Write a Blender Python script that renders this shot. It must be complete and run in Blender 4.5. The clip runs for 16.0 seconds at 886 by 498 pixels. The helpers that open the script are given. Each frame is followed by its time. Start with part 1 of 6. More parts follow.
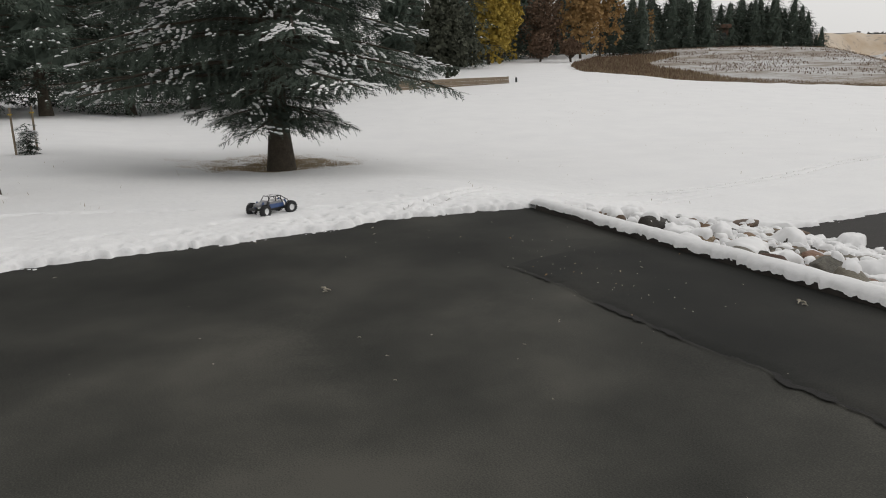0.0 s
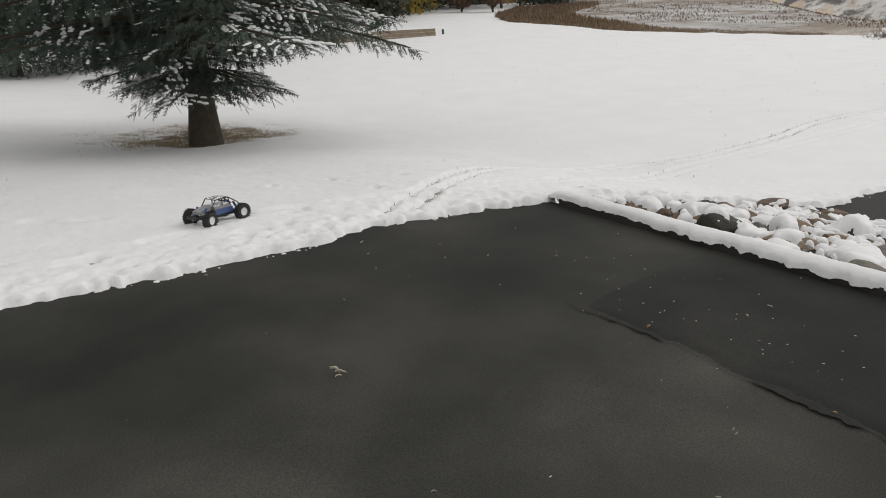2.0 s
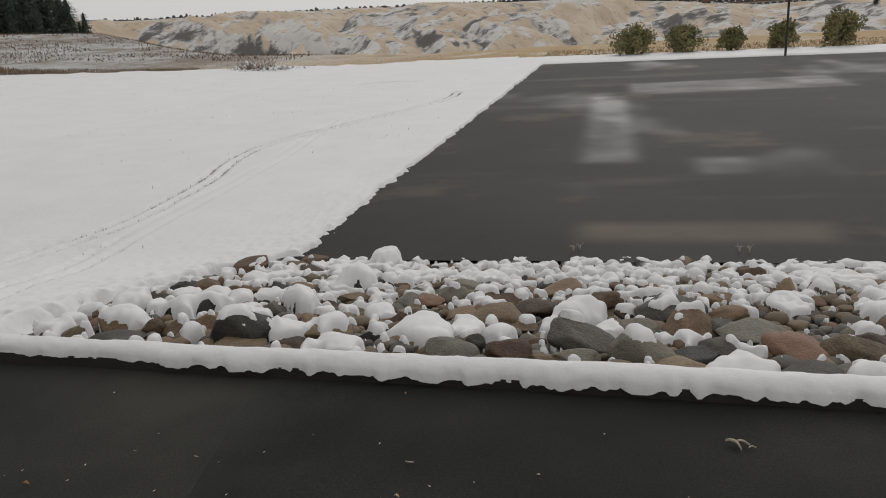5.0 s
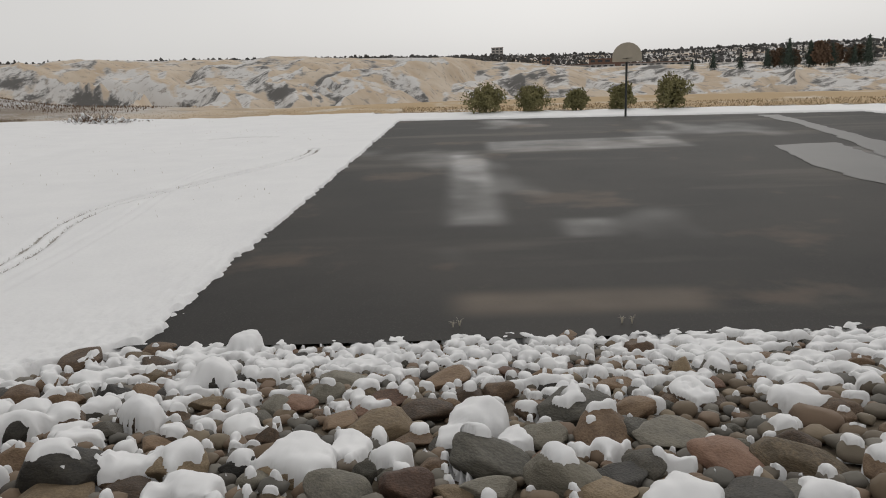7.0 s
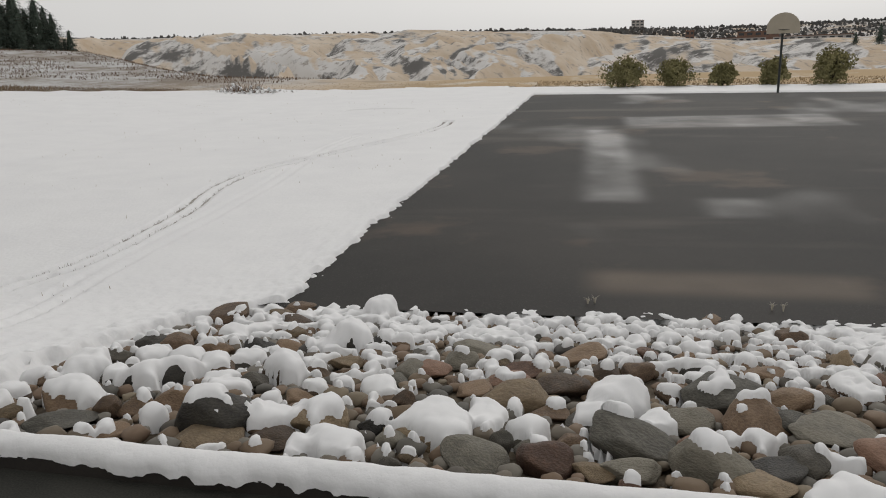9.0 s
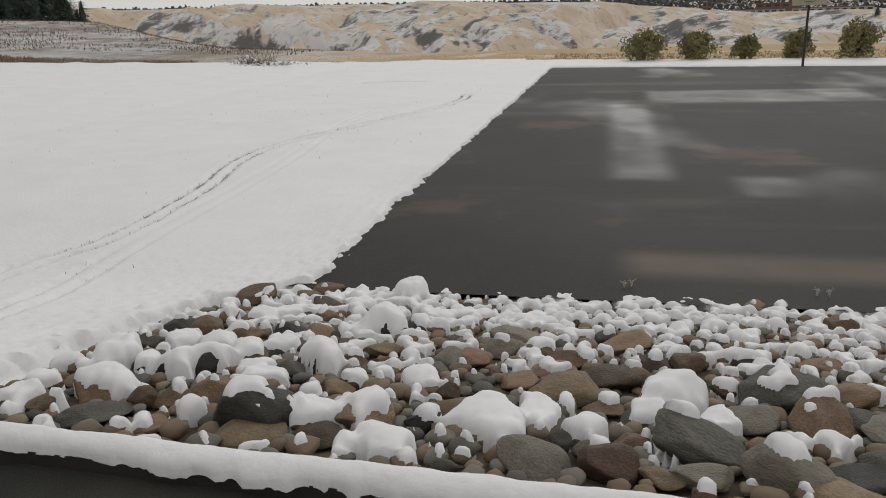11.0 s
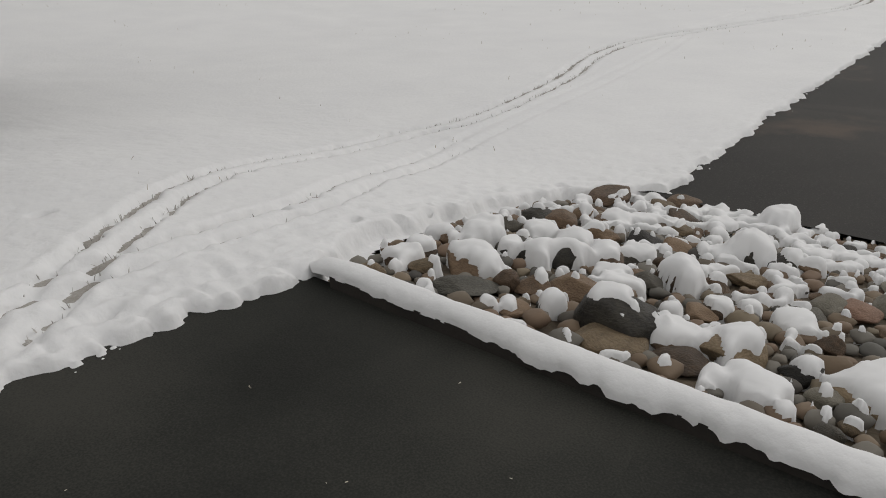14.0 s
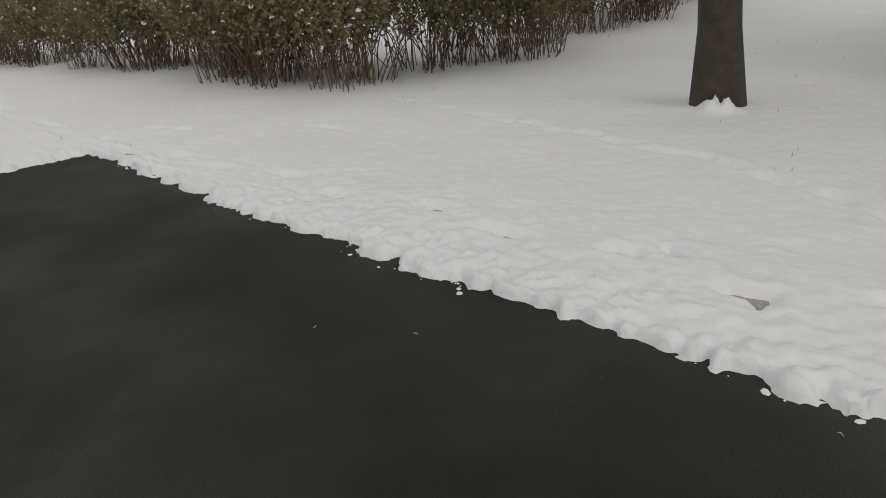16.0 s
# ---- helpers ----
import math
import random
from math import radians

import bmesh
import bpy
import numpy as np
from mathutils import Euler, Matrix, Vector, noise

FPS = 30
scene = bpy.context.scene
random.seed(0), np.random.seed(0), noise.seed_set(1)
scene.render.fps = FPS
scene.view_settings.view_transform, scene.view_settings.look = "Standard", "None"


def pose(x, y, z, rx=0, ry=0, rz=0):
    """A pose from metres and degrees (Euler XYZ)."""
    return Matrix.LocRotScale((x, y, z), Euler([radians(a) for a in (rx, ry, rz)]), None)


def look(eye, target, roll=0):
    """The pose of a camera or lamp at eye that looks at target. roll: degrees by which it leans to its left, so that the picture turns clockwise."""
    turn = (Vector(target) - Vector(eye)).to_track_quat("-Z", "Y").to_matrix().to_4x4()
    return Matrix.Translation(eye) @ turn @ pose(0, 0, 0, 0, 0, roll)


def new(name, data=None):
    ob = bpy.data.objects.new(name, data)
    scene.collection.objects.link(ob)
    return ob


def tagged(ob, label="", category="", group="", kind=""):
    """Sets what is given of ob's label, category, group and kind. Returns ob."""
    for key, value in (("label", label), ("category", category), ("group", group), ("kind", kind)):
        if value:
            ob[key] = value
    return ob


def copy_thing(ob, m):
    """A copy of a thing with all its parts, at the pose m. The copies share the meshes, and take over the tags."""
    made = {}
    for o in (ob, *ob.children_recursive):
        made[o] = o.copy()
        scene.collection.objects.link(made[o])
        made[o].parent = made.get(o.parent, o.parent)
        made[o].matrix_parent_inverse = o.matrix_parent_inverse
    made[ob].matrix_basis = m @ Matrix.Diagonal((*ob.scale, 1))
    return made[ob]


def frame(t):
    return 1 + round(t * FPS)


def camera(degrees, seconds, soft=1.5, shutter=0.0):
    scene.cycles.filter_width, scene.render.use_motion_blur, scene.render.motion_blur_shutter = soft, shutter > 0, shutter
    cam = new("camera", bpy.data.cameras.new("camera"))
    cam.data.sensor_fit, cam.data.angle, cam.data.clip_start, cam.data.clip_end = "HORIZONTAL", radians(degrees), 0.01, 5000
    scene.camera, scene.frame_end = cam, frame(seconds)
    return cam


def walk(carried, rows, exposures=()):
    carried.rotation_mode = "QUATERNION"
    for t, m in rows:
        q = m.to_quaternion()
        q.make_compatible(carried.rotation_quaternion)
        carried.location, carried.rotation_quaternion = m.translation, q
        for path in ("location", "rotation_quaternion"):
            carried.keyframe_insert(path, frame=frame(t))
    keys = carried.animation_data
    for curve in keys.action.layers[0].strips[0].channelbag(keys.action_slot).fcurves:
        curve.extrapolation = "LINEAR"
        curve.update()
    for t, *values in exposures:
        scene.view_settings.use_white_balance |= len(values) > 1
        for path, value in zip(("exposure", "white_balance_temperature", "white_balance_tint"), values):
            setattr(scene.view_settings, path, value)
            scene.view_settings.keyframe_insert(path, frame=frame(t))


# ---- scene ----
cam = camera(61.8, 16.0, soft=1.0)
PATH = [
    (0, (4.826, -1.224, 1.735), (3.066, -0.394, 1.270), -2.0),
    (0.5, (4.229, -1.217, 1.791), (2.481, -0.378, 1.303), -2.8),
    (1, (3.525, -1.190, 1.735), (1.988, -0.122, 1.030), -3.7),
    (1.5, (3.096, -1.109, 1.816), (1.393, -0.245, 1.224), -2.6),
    (2, (2.534, -1.019, 1.834), (0.908, -0.016, 1.241), -2.5),
    (2.5, (2.081, -0.751, 1.838), (0.564, 0.436, 1.298), -5.9),
    (3, (1.752, -0.459, 1.832), (0.407, 0.907, 1.263), -5.8),
    (3.5, (1.432, -0.273, 1.833), (0.453, 1.375, 1.261), -4.5),
    (4, (1.200, -0.042, 1.791), (0.498, 1.741, 1.218), -4.1),
    (4.5, (0.965, 0.159, 1.829), (0.348, 1.968, 1.243), -3.5),
    (5, (0.758, 0.334, 1.818), (0.319, 2.195, 1.234), -3.7),
    (5.2, (0.729, 0.476, 1.828), (0.337, 2.356, 1.271), -4.0),
    (7.3, (0.459, 1.095, 1.890), (0.414, 3.039, 1.422), -2.0),
    (7.5, (0.442, 1.113, 1.868), (0.341, 3.053, 1.392), -2.2),
    (8, (0.423, 1.158, 1.847), (0.194, 3.081, 1.349), -2.3),
    (8.5, (0.394, 1.134, 1.846), (0.082, 3.043, 1.338), -2.3),
    (8.7, (0.397, 1.128, 1.841), (0.021, 3.026, 1.334), -2.7),
    (10.8, (0.086, 1.296, 1.819), (-0.303, 3.150, 1.179), -0.4),
    (11, (0.125, 1.323, 1.853), (-0.297, 3.187, 1.265), -2.0),
    (11.5, (0.016, 1.490, 1.882), (-0.564, 3.349, 1.426), -2.8),
    (12, (-0.053, 1.477, 1.851), (-0.505, 3.354, 1.326), -3.6),
    (12.5, (-0.151, 1.444, 1.816), (-0.696, 3.271, 1.212), -1.9),
    (13, (-0.175, 1.444, 1.805), (-0.882, 3.188, 1.127), -1.9),
    (13.5, (-0.225, 1.443, 1.803), (-1.113, 3.068, 1.048), -1.1),
    (14, (-0.237, 1.362, 1.834), (-1.384, 2.781, 1.015), -1.4),
    (14.5, (-0.292, 1.326, 1.808), (-1.673, 2.482, 0.938), -0.7),
    (15, (-0.342, 1.316, 1.775), (-2.059, 1.849, 0.900), -4.0),
    (15.3, (-0.390, 1.126, 1.765), (-2.212, 1.206, 0.945), -3.5),
    (15.5, (-0.371, 1.010, 1.776), (-2.173, 0.691, 0.970), -4.0),
    (15.6, (-0.337, 0.978, 1.784), (-2.100, 0.490, 0.976), -4.1),
    (15.8, (-0.402, 0.933, 1.787), (-1.968, -0.048, 1.023), -4.7),
    (16, (-0.416, 0.958, 1.770), (-1.708, -0.396, 1.064), -4.7),
]
EXPOSURES = [(t, stops, 6560, 10) for t, stops in [(0, 0.2), (0.5, 0.2), (1, 0.12), (1.5, 0.4), (2.0, 0.3), (2.5, 0.15), (3.5, -0.1), (5.2, -0.1), (8, 0.0), (12.5, -0.05), (14.5, -0.08), (16, -0.05)]]
walk(cam, [(t, look(eye, target, roll)) for t, eye, target, roll in PATH], EXPOSURES)

# ---- light ----
SUN_EL, SUN_ROT = radians(36), radians(14)
world = bpy.data.worlds.new("overcast_sky")
scene.world = world
world.use_nodes = True
wn, wl = world.node_tree.nodes, world.node_tree.links
sky = wn.new("ShaderNodeTexSky")
sky.sky_type, sky.sun_disc, sky.sun_elevation, sky.sun_rotation = "NISHITA", False, SUN_EL, SUN_ROT
sky.dust_density, sky.ozone_density, sky.air_density = 4.0, 1.0, 1.0
grey = wn.new("ShaderNodeHueSaturation")
grey.inputs["Saturation"].default_value = 0.12
cloud = wn.new("ShaderNodeTexNoise")
cloud.inputs["Scale"].default_value, cloud.inputs["Detail"].default_value = 1.6, 4.0
cmap = wn.new("ShaderNodeMapRange")
cmap.inputs["To Min"].default_value, cmap.inputs["To Max"].default_value = 0.85, 1.1
wc = wn.new("ShaderNodeTexCoord")
wmul = wn.new("ShaderNodeMix")
wmul.data_type, wmul.blend_type = "RGBA", "MULTIPLY"
wmul.inputs[0].default_value = 1.0
wl.new(wc.outputs["Generated"], cloud.inputs["Vector"])
wl.new(cloud.outputs["Fac"], cmap.inputs["Value"])
wl.new(sky.outputs[0], grey.inputs["Color"])
wl.new(cmap.outputs[0], wmul.inputs[7])
deck = wn.new("ShaderNodeMix")
deck.data_type = "RGBA"
deck.inputs[0].default_value = 0.85
deck.inputs[7].default_value = (7.2, 7.15, 7.05, 1)
wl.new(grey.outputs[0], deck.inputs[6])
wl.new(deck.outputs[2], wmul.inputs[6])
bg = wn["Background"]
wl.new(wmul.outputs[2], bg.inputs["Color"])
bg.inputs["Strength"].default_value = 0.10
sun = new("sun", bpy.data.lights.new("sun", "SUN"))
sun.data.energy, sun.data.angle, sun.data.color = 0.45, radians(35), (1.0, 0.97, 0.93)
sun.matrix_world = look((0, 0, 0), (-math.sin(SUN_ROT) * math.cos(SUN_EL), -math.cos(SUN_ROT) * math.cos(SUN_EL), -math.sin(SUN_EL)))

# ---- materials ----
def material(name, colours, scale=3.0, fine=40.0, rough=0.8, bump=0.3, depth=0.02, metal=0.0, spread=0.5, coords="Object", random=0.0, fine_mix=0.35):
    """A procedural surface: a slow noise runs through the colours, a fine one adds grain, both drive the relief."""
    m = bpy.data.materials.new(name)
    m.use_nodes = True
    n, l = m.node_tree.nodes, m.node_tree.links
    b = n["Principled BSDF"]
    tc = n.new("ShaderNodeTexCoord")
    slow, grain = n.new("ShaderNodeTexNoise"), n.new("ShaderNodeTexNoise")
    for node, s, d in ((slow, scale, 6.0), (grain, fine, 8.0)):
        node.inputs["Scale"].default_value, node.inputs["Detail"].default_value = s, d
        l.new(tc.outputs[coords], node.inputs["Vector"])
    mix = n.new("ShaderNodeMath")
    mix.operation = "MULTIPLY_ADD"
    mix.inputs[1].default_value = fine_mix
    l.new(grain.outputs["Fac"], mix.inputs[0])
    low = n.new("ShaderNodeMath")
    low.operation = "MULTIPLY_ADD"
    low.inputs[1].default_value, low.inputs[2].default_value = 1.0 - fine_mix, 0.0
    l.new(slow.outputs["Fac"], low.inputs[0])
    l.new(low.outputs[0], mix.inputs[2])
    value = mix.outputs[0]
    if random:
        info = n.new("ShaderNodeObjectInfo")
        shift = n.new("ShaderNodeMath")
        shift.operation = "MULTIPLY_ADD"
        shift.inputs[1].default_value, shift.inputs[2].default_value = random, -random / 2
        l.new(info.outputs["Random"], shift.inputs[0])
        add = n.new("ShaderNodeMath")
        l.new(value, add.inputs[0])
        l.new(shift.outputs[0], add.inputs[1])
        value = add.outputs[0]
    ramp = n.new("ShaderNodeValToRGB")
    lo, hi = 0.5 - spread / 2, 0.5 + spread / 2
    cr = ramp.color_ramp
    while len(cr.elements) < len(colours):
        cr.elements.new(0.5)
    for k, c in enumerate(colours):
        cr.elements[k].position = lo + (hi - lo) * k / max(1, len(colours) - 1)
        cr.elements[k].color = (*c, 1)
    l.new(value, ramp.inputs["Fac"])
    l.new(ramp.outputs["Color"], b.inputs["Base Color"])
    b.inputs["Roughness"].default_value, b.inputs["Metallic"].default_value = rough, metal
    bp = n.new("ShaderNodeBump")
    bp.inputs["Strength"].default_value, bp.inputs["Distance"].default_value = bump, depth
    l.new(mix.outputs[0], bp.inputs["Height"])
    l.new(bp.outputs["Normal"], b.inputs["Normal"])
    return m


M_SNOW = material("snow", [(0.72, 0.72, 0.73), (0.80, 0.80, 0.80)], 0.9, 20, 0.75, 0.6, 0.028, fine_mix=0.4)
M_ASPHALT = material("asphalt", [(0.021, 0.0212, 0.0184), (0.041, 0.0408, 0.0352), (0.072, 0.069, 0.059)], 0.7, 110, 0.85, 0.4, 0.006, spread=0.24)
M_PATCH = material("asphalt_patch", [(0.008, 0.0085, 0.0075), (0.017, 0.0175, 0.0155), (0.036, 0.035, 0.030)], 0.7, 110, 0.85, 0.4, 0.006, spread=0.28)
for m in (M_ASPHALT, M_PATCH):
    m.node_tree.nodes["Principled BSDF"].inputs["Specular IOR Level"].default_value = 0.22


def recolour_west(m, colours, x0, x1):
    """Lets a surface take other colours towards x0, through a patchy border."""
    n, l = m.node_tree.nodes, m.node_tree.links
    first = next(k for k in n if k.bl_idname == "ShaderNodeValToRGB")
    second = n.new("ShaderNodeValToRGB")
    while len(second.color_ramp.elements) < len(colours):
        second.color_ramp.elements.new(0.5)
    for k, c in enumerate(colours):
        second.color_ramp.elements[k].position, second.color_ramp.elements[k].color = 0.37 + 0.26 * k / (len(colours) - 1), (*c, 1)
    l.new(first.inputs["Fac"].links[0].from_socket, second.inputs["Fac"])
    tc, sep, nz, add, mr = n.new("ShaderNodeTexCoord"), n.new("ShaderNodeSeparateXYZ"), n.new("ShaderNodeTexNoise"), n.new("ShaderNodeMath"), n.new("ShaderNodeMapRange")
    nz.inputs["Scale"].default_value, nz.inputs["Detail"].default_value = 2.5, 6
    l.new(tc.outputs["Object"], sep.inputs[0])
    l.new(tc.outputs["Object"], nz.inputs["Vector"])
    l.new(sep.outputs[0], add.inputs[0])
    l.new(nz.outputs["Fac"], add.inputs[1])
    mr.inputs["From Min"].default_value, mr.inputs["From Max"].default_value = x0 + 0.5, x1 + 0.5
    l.new(add.outputs[0], mr.inputs["Value"])
    mix = n.new("ShaderNodeMix")
    mix.data_type = "RGBA"
    l.new(mr.outputs[0], mix.inputs[0])
    l.new(second.outputs["Color"], mix.inputs[6])
    l.new(first.outputs["Color"], mix.inputs[7])
    l.new(mix.outputs[2], n["Principled BSDF"].inputs["Base Color"])


# The drive is darker towards the west; the patch turns paler there.
recolour_west(M_ASPHALT, [(0.012, 0.0125, 0.0108), (0.024, 0.0245, 0.0212), (0.044, 0.043, 0.037)], -1.8, 0.2)
recolour_west(M_PATCH, [(0.015, 0.0153, 0.0133), (0.0292, 0.0296, 0.0256), (0.0525, 0.0512, 0.0440)], -1.15, -0.60)
M_CRACK = material("crumbled_asphalt", [(0.004, 0.004, 0.004), (0.014, 0.013, 0.012)], 9, 120, 0.95, 0.9, 0.01)
M_SOIL = material("soil", [(0.06, 0.045, 0.03), (0.14, 0.11, 0.075)], 3, 40, 0.95, 0.6, 0.03)
M_BARK = material("bark", [(0.024, 0.019, 0.013), (0.075, 0.060, 0.042)], 7, 34, 0.95, 0.9, 0.04)
M_NEEDLE = material("spruce_needles", [(0.023, 0.036, 0.028), (0.055, 0.076, 0.058), (0.088, 0.108, 0.085)], 1.2, 9, 0.85, 0.3, 0.02)
# Kerb timber: the snow roll's shade is put into its dark colour.
M_TIMBER = material("shaded_timber", [(0.012, 0.010, 0.009), (0.035, 0.029, 0.024)], 4, 60, 0.9, 0.5, 0.01)
M_GOLD = material("yellow_leaves", [(0.27, 0.19, 0.03), (0.50, 0.37, 0.07)], 0.8, 5, 0.9, 0.3, 0.05)
M_SHRUB = material("shrub_leaves", [(0.105, 0.10, 0.045), (0.185, 0.17, 0.08), (0.30, 0.265, 0.145)], 1.5, 10, 0.9, 0.3, 0.03)
M_BUSH = material("bush_leaves", [(0.13, 0.125, 0.055), (0.24, 0.22, 0.10), (0.38, 0.335, 0.18)], 1.5, 10, 0.9, 0.3, 0.03)
M_DRYGRASS = material("dry_grass", [(0.22, 0.16, 0.09), (0.38, 0.29, 0.17)], 0.6, 8, 0.95, 0.4, 0.03)
M_TWIG = material("bare_twigs", [(0.10, 0.062, 0.04), (0.20, 0.13, 0.085)], 2, 20, 0.9, 0.3, 0.01)


def mixed(n, l, a, b, fac):
    m = n.new("ShaderNodeMix")
    m.data_type = "RGBA"
    for k, v in ((6, a), (7, b)):
        if isinstance(v, tuple):
            m.inputs[k].default_value = (*v, 1)
        else:
            l.new(v, m.inputs[k])
    l.new(fac, m.inputs[0])
    return m.outputs[2]


def mask(n, l, scale, lo, hi, detail=6.0, stretch=(1, 1, 1), rough=0.6):
    """A noise in world metres, cut to a soft mask."""
    tc, mp, nz, mr = n.new("ShaderNodeTexCoord"), n.new("ShaderNodeMapping"), n.new("ShaderNodeTexNoise"), n.new("ShaderNodeMapRange")
    mp.inputs["Scale"].default_value = stretch
    nz.inputs["Scale"].default_value, nz.inputs["Detail"].default_value, nz.inputs["Roughness"].default_value = scale, detail, rough
    mr.inputs["From Min"].default_value, mr.inputs["From Max"].default_value = lo, hi
    l.new(tc.outputs["Object"], mp.inputs["Vector"])
    l.new(mp.outputs[0], nz.inputs["Vector"])
    l.new(nz.outputs["Fac"], mr.inputs["Value"])
    return mr.outputs[0]


def hill_material():
    m = bpy.data.materials.new("dry_hills")
    m.use_nodes = True
    n, l = m.node_tree.nodes, m.node_tree.links
    b = n["Principled BSDF"]
    b.inputs["Roughness"].default_value = 0.95
    b.inputs["Specular IOR Level"].default_value = 0.1
    geo, face = n.new("ShaderNodeNewGeometry"), n.new("ShaderNodeSeparateXYZ")
    l.new(geo.outputs["Normal"], face.inputs[0])
    uneven = n.new("ShaderNodeTexNoise")
    place = n.new("ShaderNodeTexCoord")
    uneven.inputs["Scale"].default_value, uneven.inputs["Detail"].default_value, uneven.inputs["Roughness"].default_value = 0.035, 9, 0.68
    l.new(place.outputs["Object"], uneven.inputs["Vector"])
    aspect = n.new("ShaderNodeMath")
    aspect.operation = "MULTIPLY_ADD"
    aspect.inputs[1].default_value = -0.55
    l.new(face.outputs[0], aspect.inputs[0])
    l.new(uneven.outputs["Fac"], aspect.inputs[2])
    shade = n.new("ShaderNodeMapRange")
    shade.inputs["From Min"].default_value, shade.inputs["From Max"].default_value = 0.42, 0.53
    l.new(aspect.outputs[0], shade.inputs["Value"])
    tan = mixed(n, l, (0.47, 0.37, 0.27), (0.58, 0.50, 0.41), mask(n, l, 0.05, 0.35, 0.65))
    snowy = mixed(n, l, tan, (0.60, 0.585, 0.57), shade.outputs[0])
    speck = mixed(n, l, snowy, (0.30, 0.27, 0.24), mask(n, l, 0.22, 0.55, 0.66, 7))
    gully = n.new("ShaderNodeMath")
    gully.operation = "MULTIPLY"
    l.new(shade.outputs[0], gully.inputs[0])
    l.new(mask(n, l, 0.026, 0.50, 0.56, 10, (1, 1, 1), 0.75), gully.inputs[1])
    dark = mixed(n, l, speck, (0.14, 0.135, 0.13), gully.outputs[0])
    tc, sep = n.new("ShaderNodeTexCoord"), n.new("ShaderNodeSeparateXYZ")
    l.new(tc.outputs["Object"], sep.inputs[0])
    ends = []
    for axis, lo, hi in ((0, -24, -8), (1, 120, 64)):
        mr = n.new("ShaderNodeMapRange")
        mr.interpolation_type = "SMOOTHSTEP"
        mr.inputs["From Min"].default_value, mr.inputs["From Max"].default_value = lo, hi
        l.new(sep.outputs[axis], mr.inputs["Value"])
        ends.append(mr.outputs[0])
    both = n.new("ShaderNodeMath")
    both.operation = "MULTIPLY"
    l.new(ends[0], both.inputs[0])
    l.new(ends[1], both.inputs[1])
    bank = mixed(n, l, (0.45, 0.335, 0.205), (0.60, 0.54, 0.46), mask(n, l, 0.18, 0.52, 0.66, 6))
    sides = []
    for axis, lo, hi in ((0, -16, -30), (1, 190, 120)):
        mr = n.new("ShaderNodeMapRange")
        mr.interpolation_type = "SMOOTHSTEP"
        mr.inputs["From Min"].default_value, mr.inputs["From Max"].default_value = lo, hi
        l.new(sep.outputs[axis], mr.inputs["Value"])
        sides.append(mr.outputs[0])
    ridge = n.new("ShaderNodeMath")
    ridge.operation = "MULTIPLY"
    l.new(sides[0], ridge.inputs[0])
    l.new(sides[1], ridge.inputs[1])
    white = mixed(n, l, (0.50, 0.50, 0.50), (0.23, 0.195, 0.16), mask(n, l, 0.16, 0.42, 0.56, 12, (1, 0.4, 1), 0.85))
    banked = mixed(n, l, dark, bank, both.outputs[0])
    l.new(mixed(n, l, banked, white, ridge.outputs[0]), b.inputs["Base Color"])
    return m


def soft_box(n, l, other, x0, x1, y0, y1):
    """Adds a blurred rectangle of ground, with an uneven outline, to a mask."""
    tc, sep, nz = n.new("ShaderNodeTexCoord"), n.new("ShaderNodeSeparateXYZ"), n.new("ShaderNodeTexNoise")
    nz.inputs["Scale"].default_value = 0.7
    l.new(tc.outputs["Object"], sep.inputs[0])
    l.new(tc.outputs["Object"], nz.inputs["Vector"])
    value = None
    for axis, a, b in ((0, x0, x1), (1, y0, y1)):
        for lo, hi in ((a - 0.25, a + 0.25), (b + 0.25, b - 0.25)):
            mr = n.new("ShaderNodeMapRange")
            mr.interpolation_type = "SMOOTHSTEP"
            mr.inputs["From Min"].default_value, mr.inputs["From Max"].default_value = lo, hi
            l.new(sep.outputs[axis], mr.inputs["Value"])
            if value is None:
                value = mr.outputs[0]
            else:
                m = n.new("ShaderNodeMath")
                m.operation = "MULTIPLY"
                l.new(value, m.inputs[0])
                l.new(mr.outputs[0], m.inputs[1])
                value = m.outputs[0]
    rough = n.new("ShaderNodeMath")
    rough.operation = "MULTIPLY"
    l.new(value, rough.inputs[0])
    l.new(nz.outputs["Fac"], rough.inputs[1])
    add = n.new("ShaderNodeMath")
    add.use_clamp = True
    l.new(rough.outputs[0], add.inputs[0])
    l.new(other, add.inputs[1])
    return add.outputs[0]


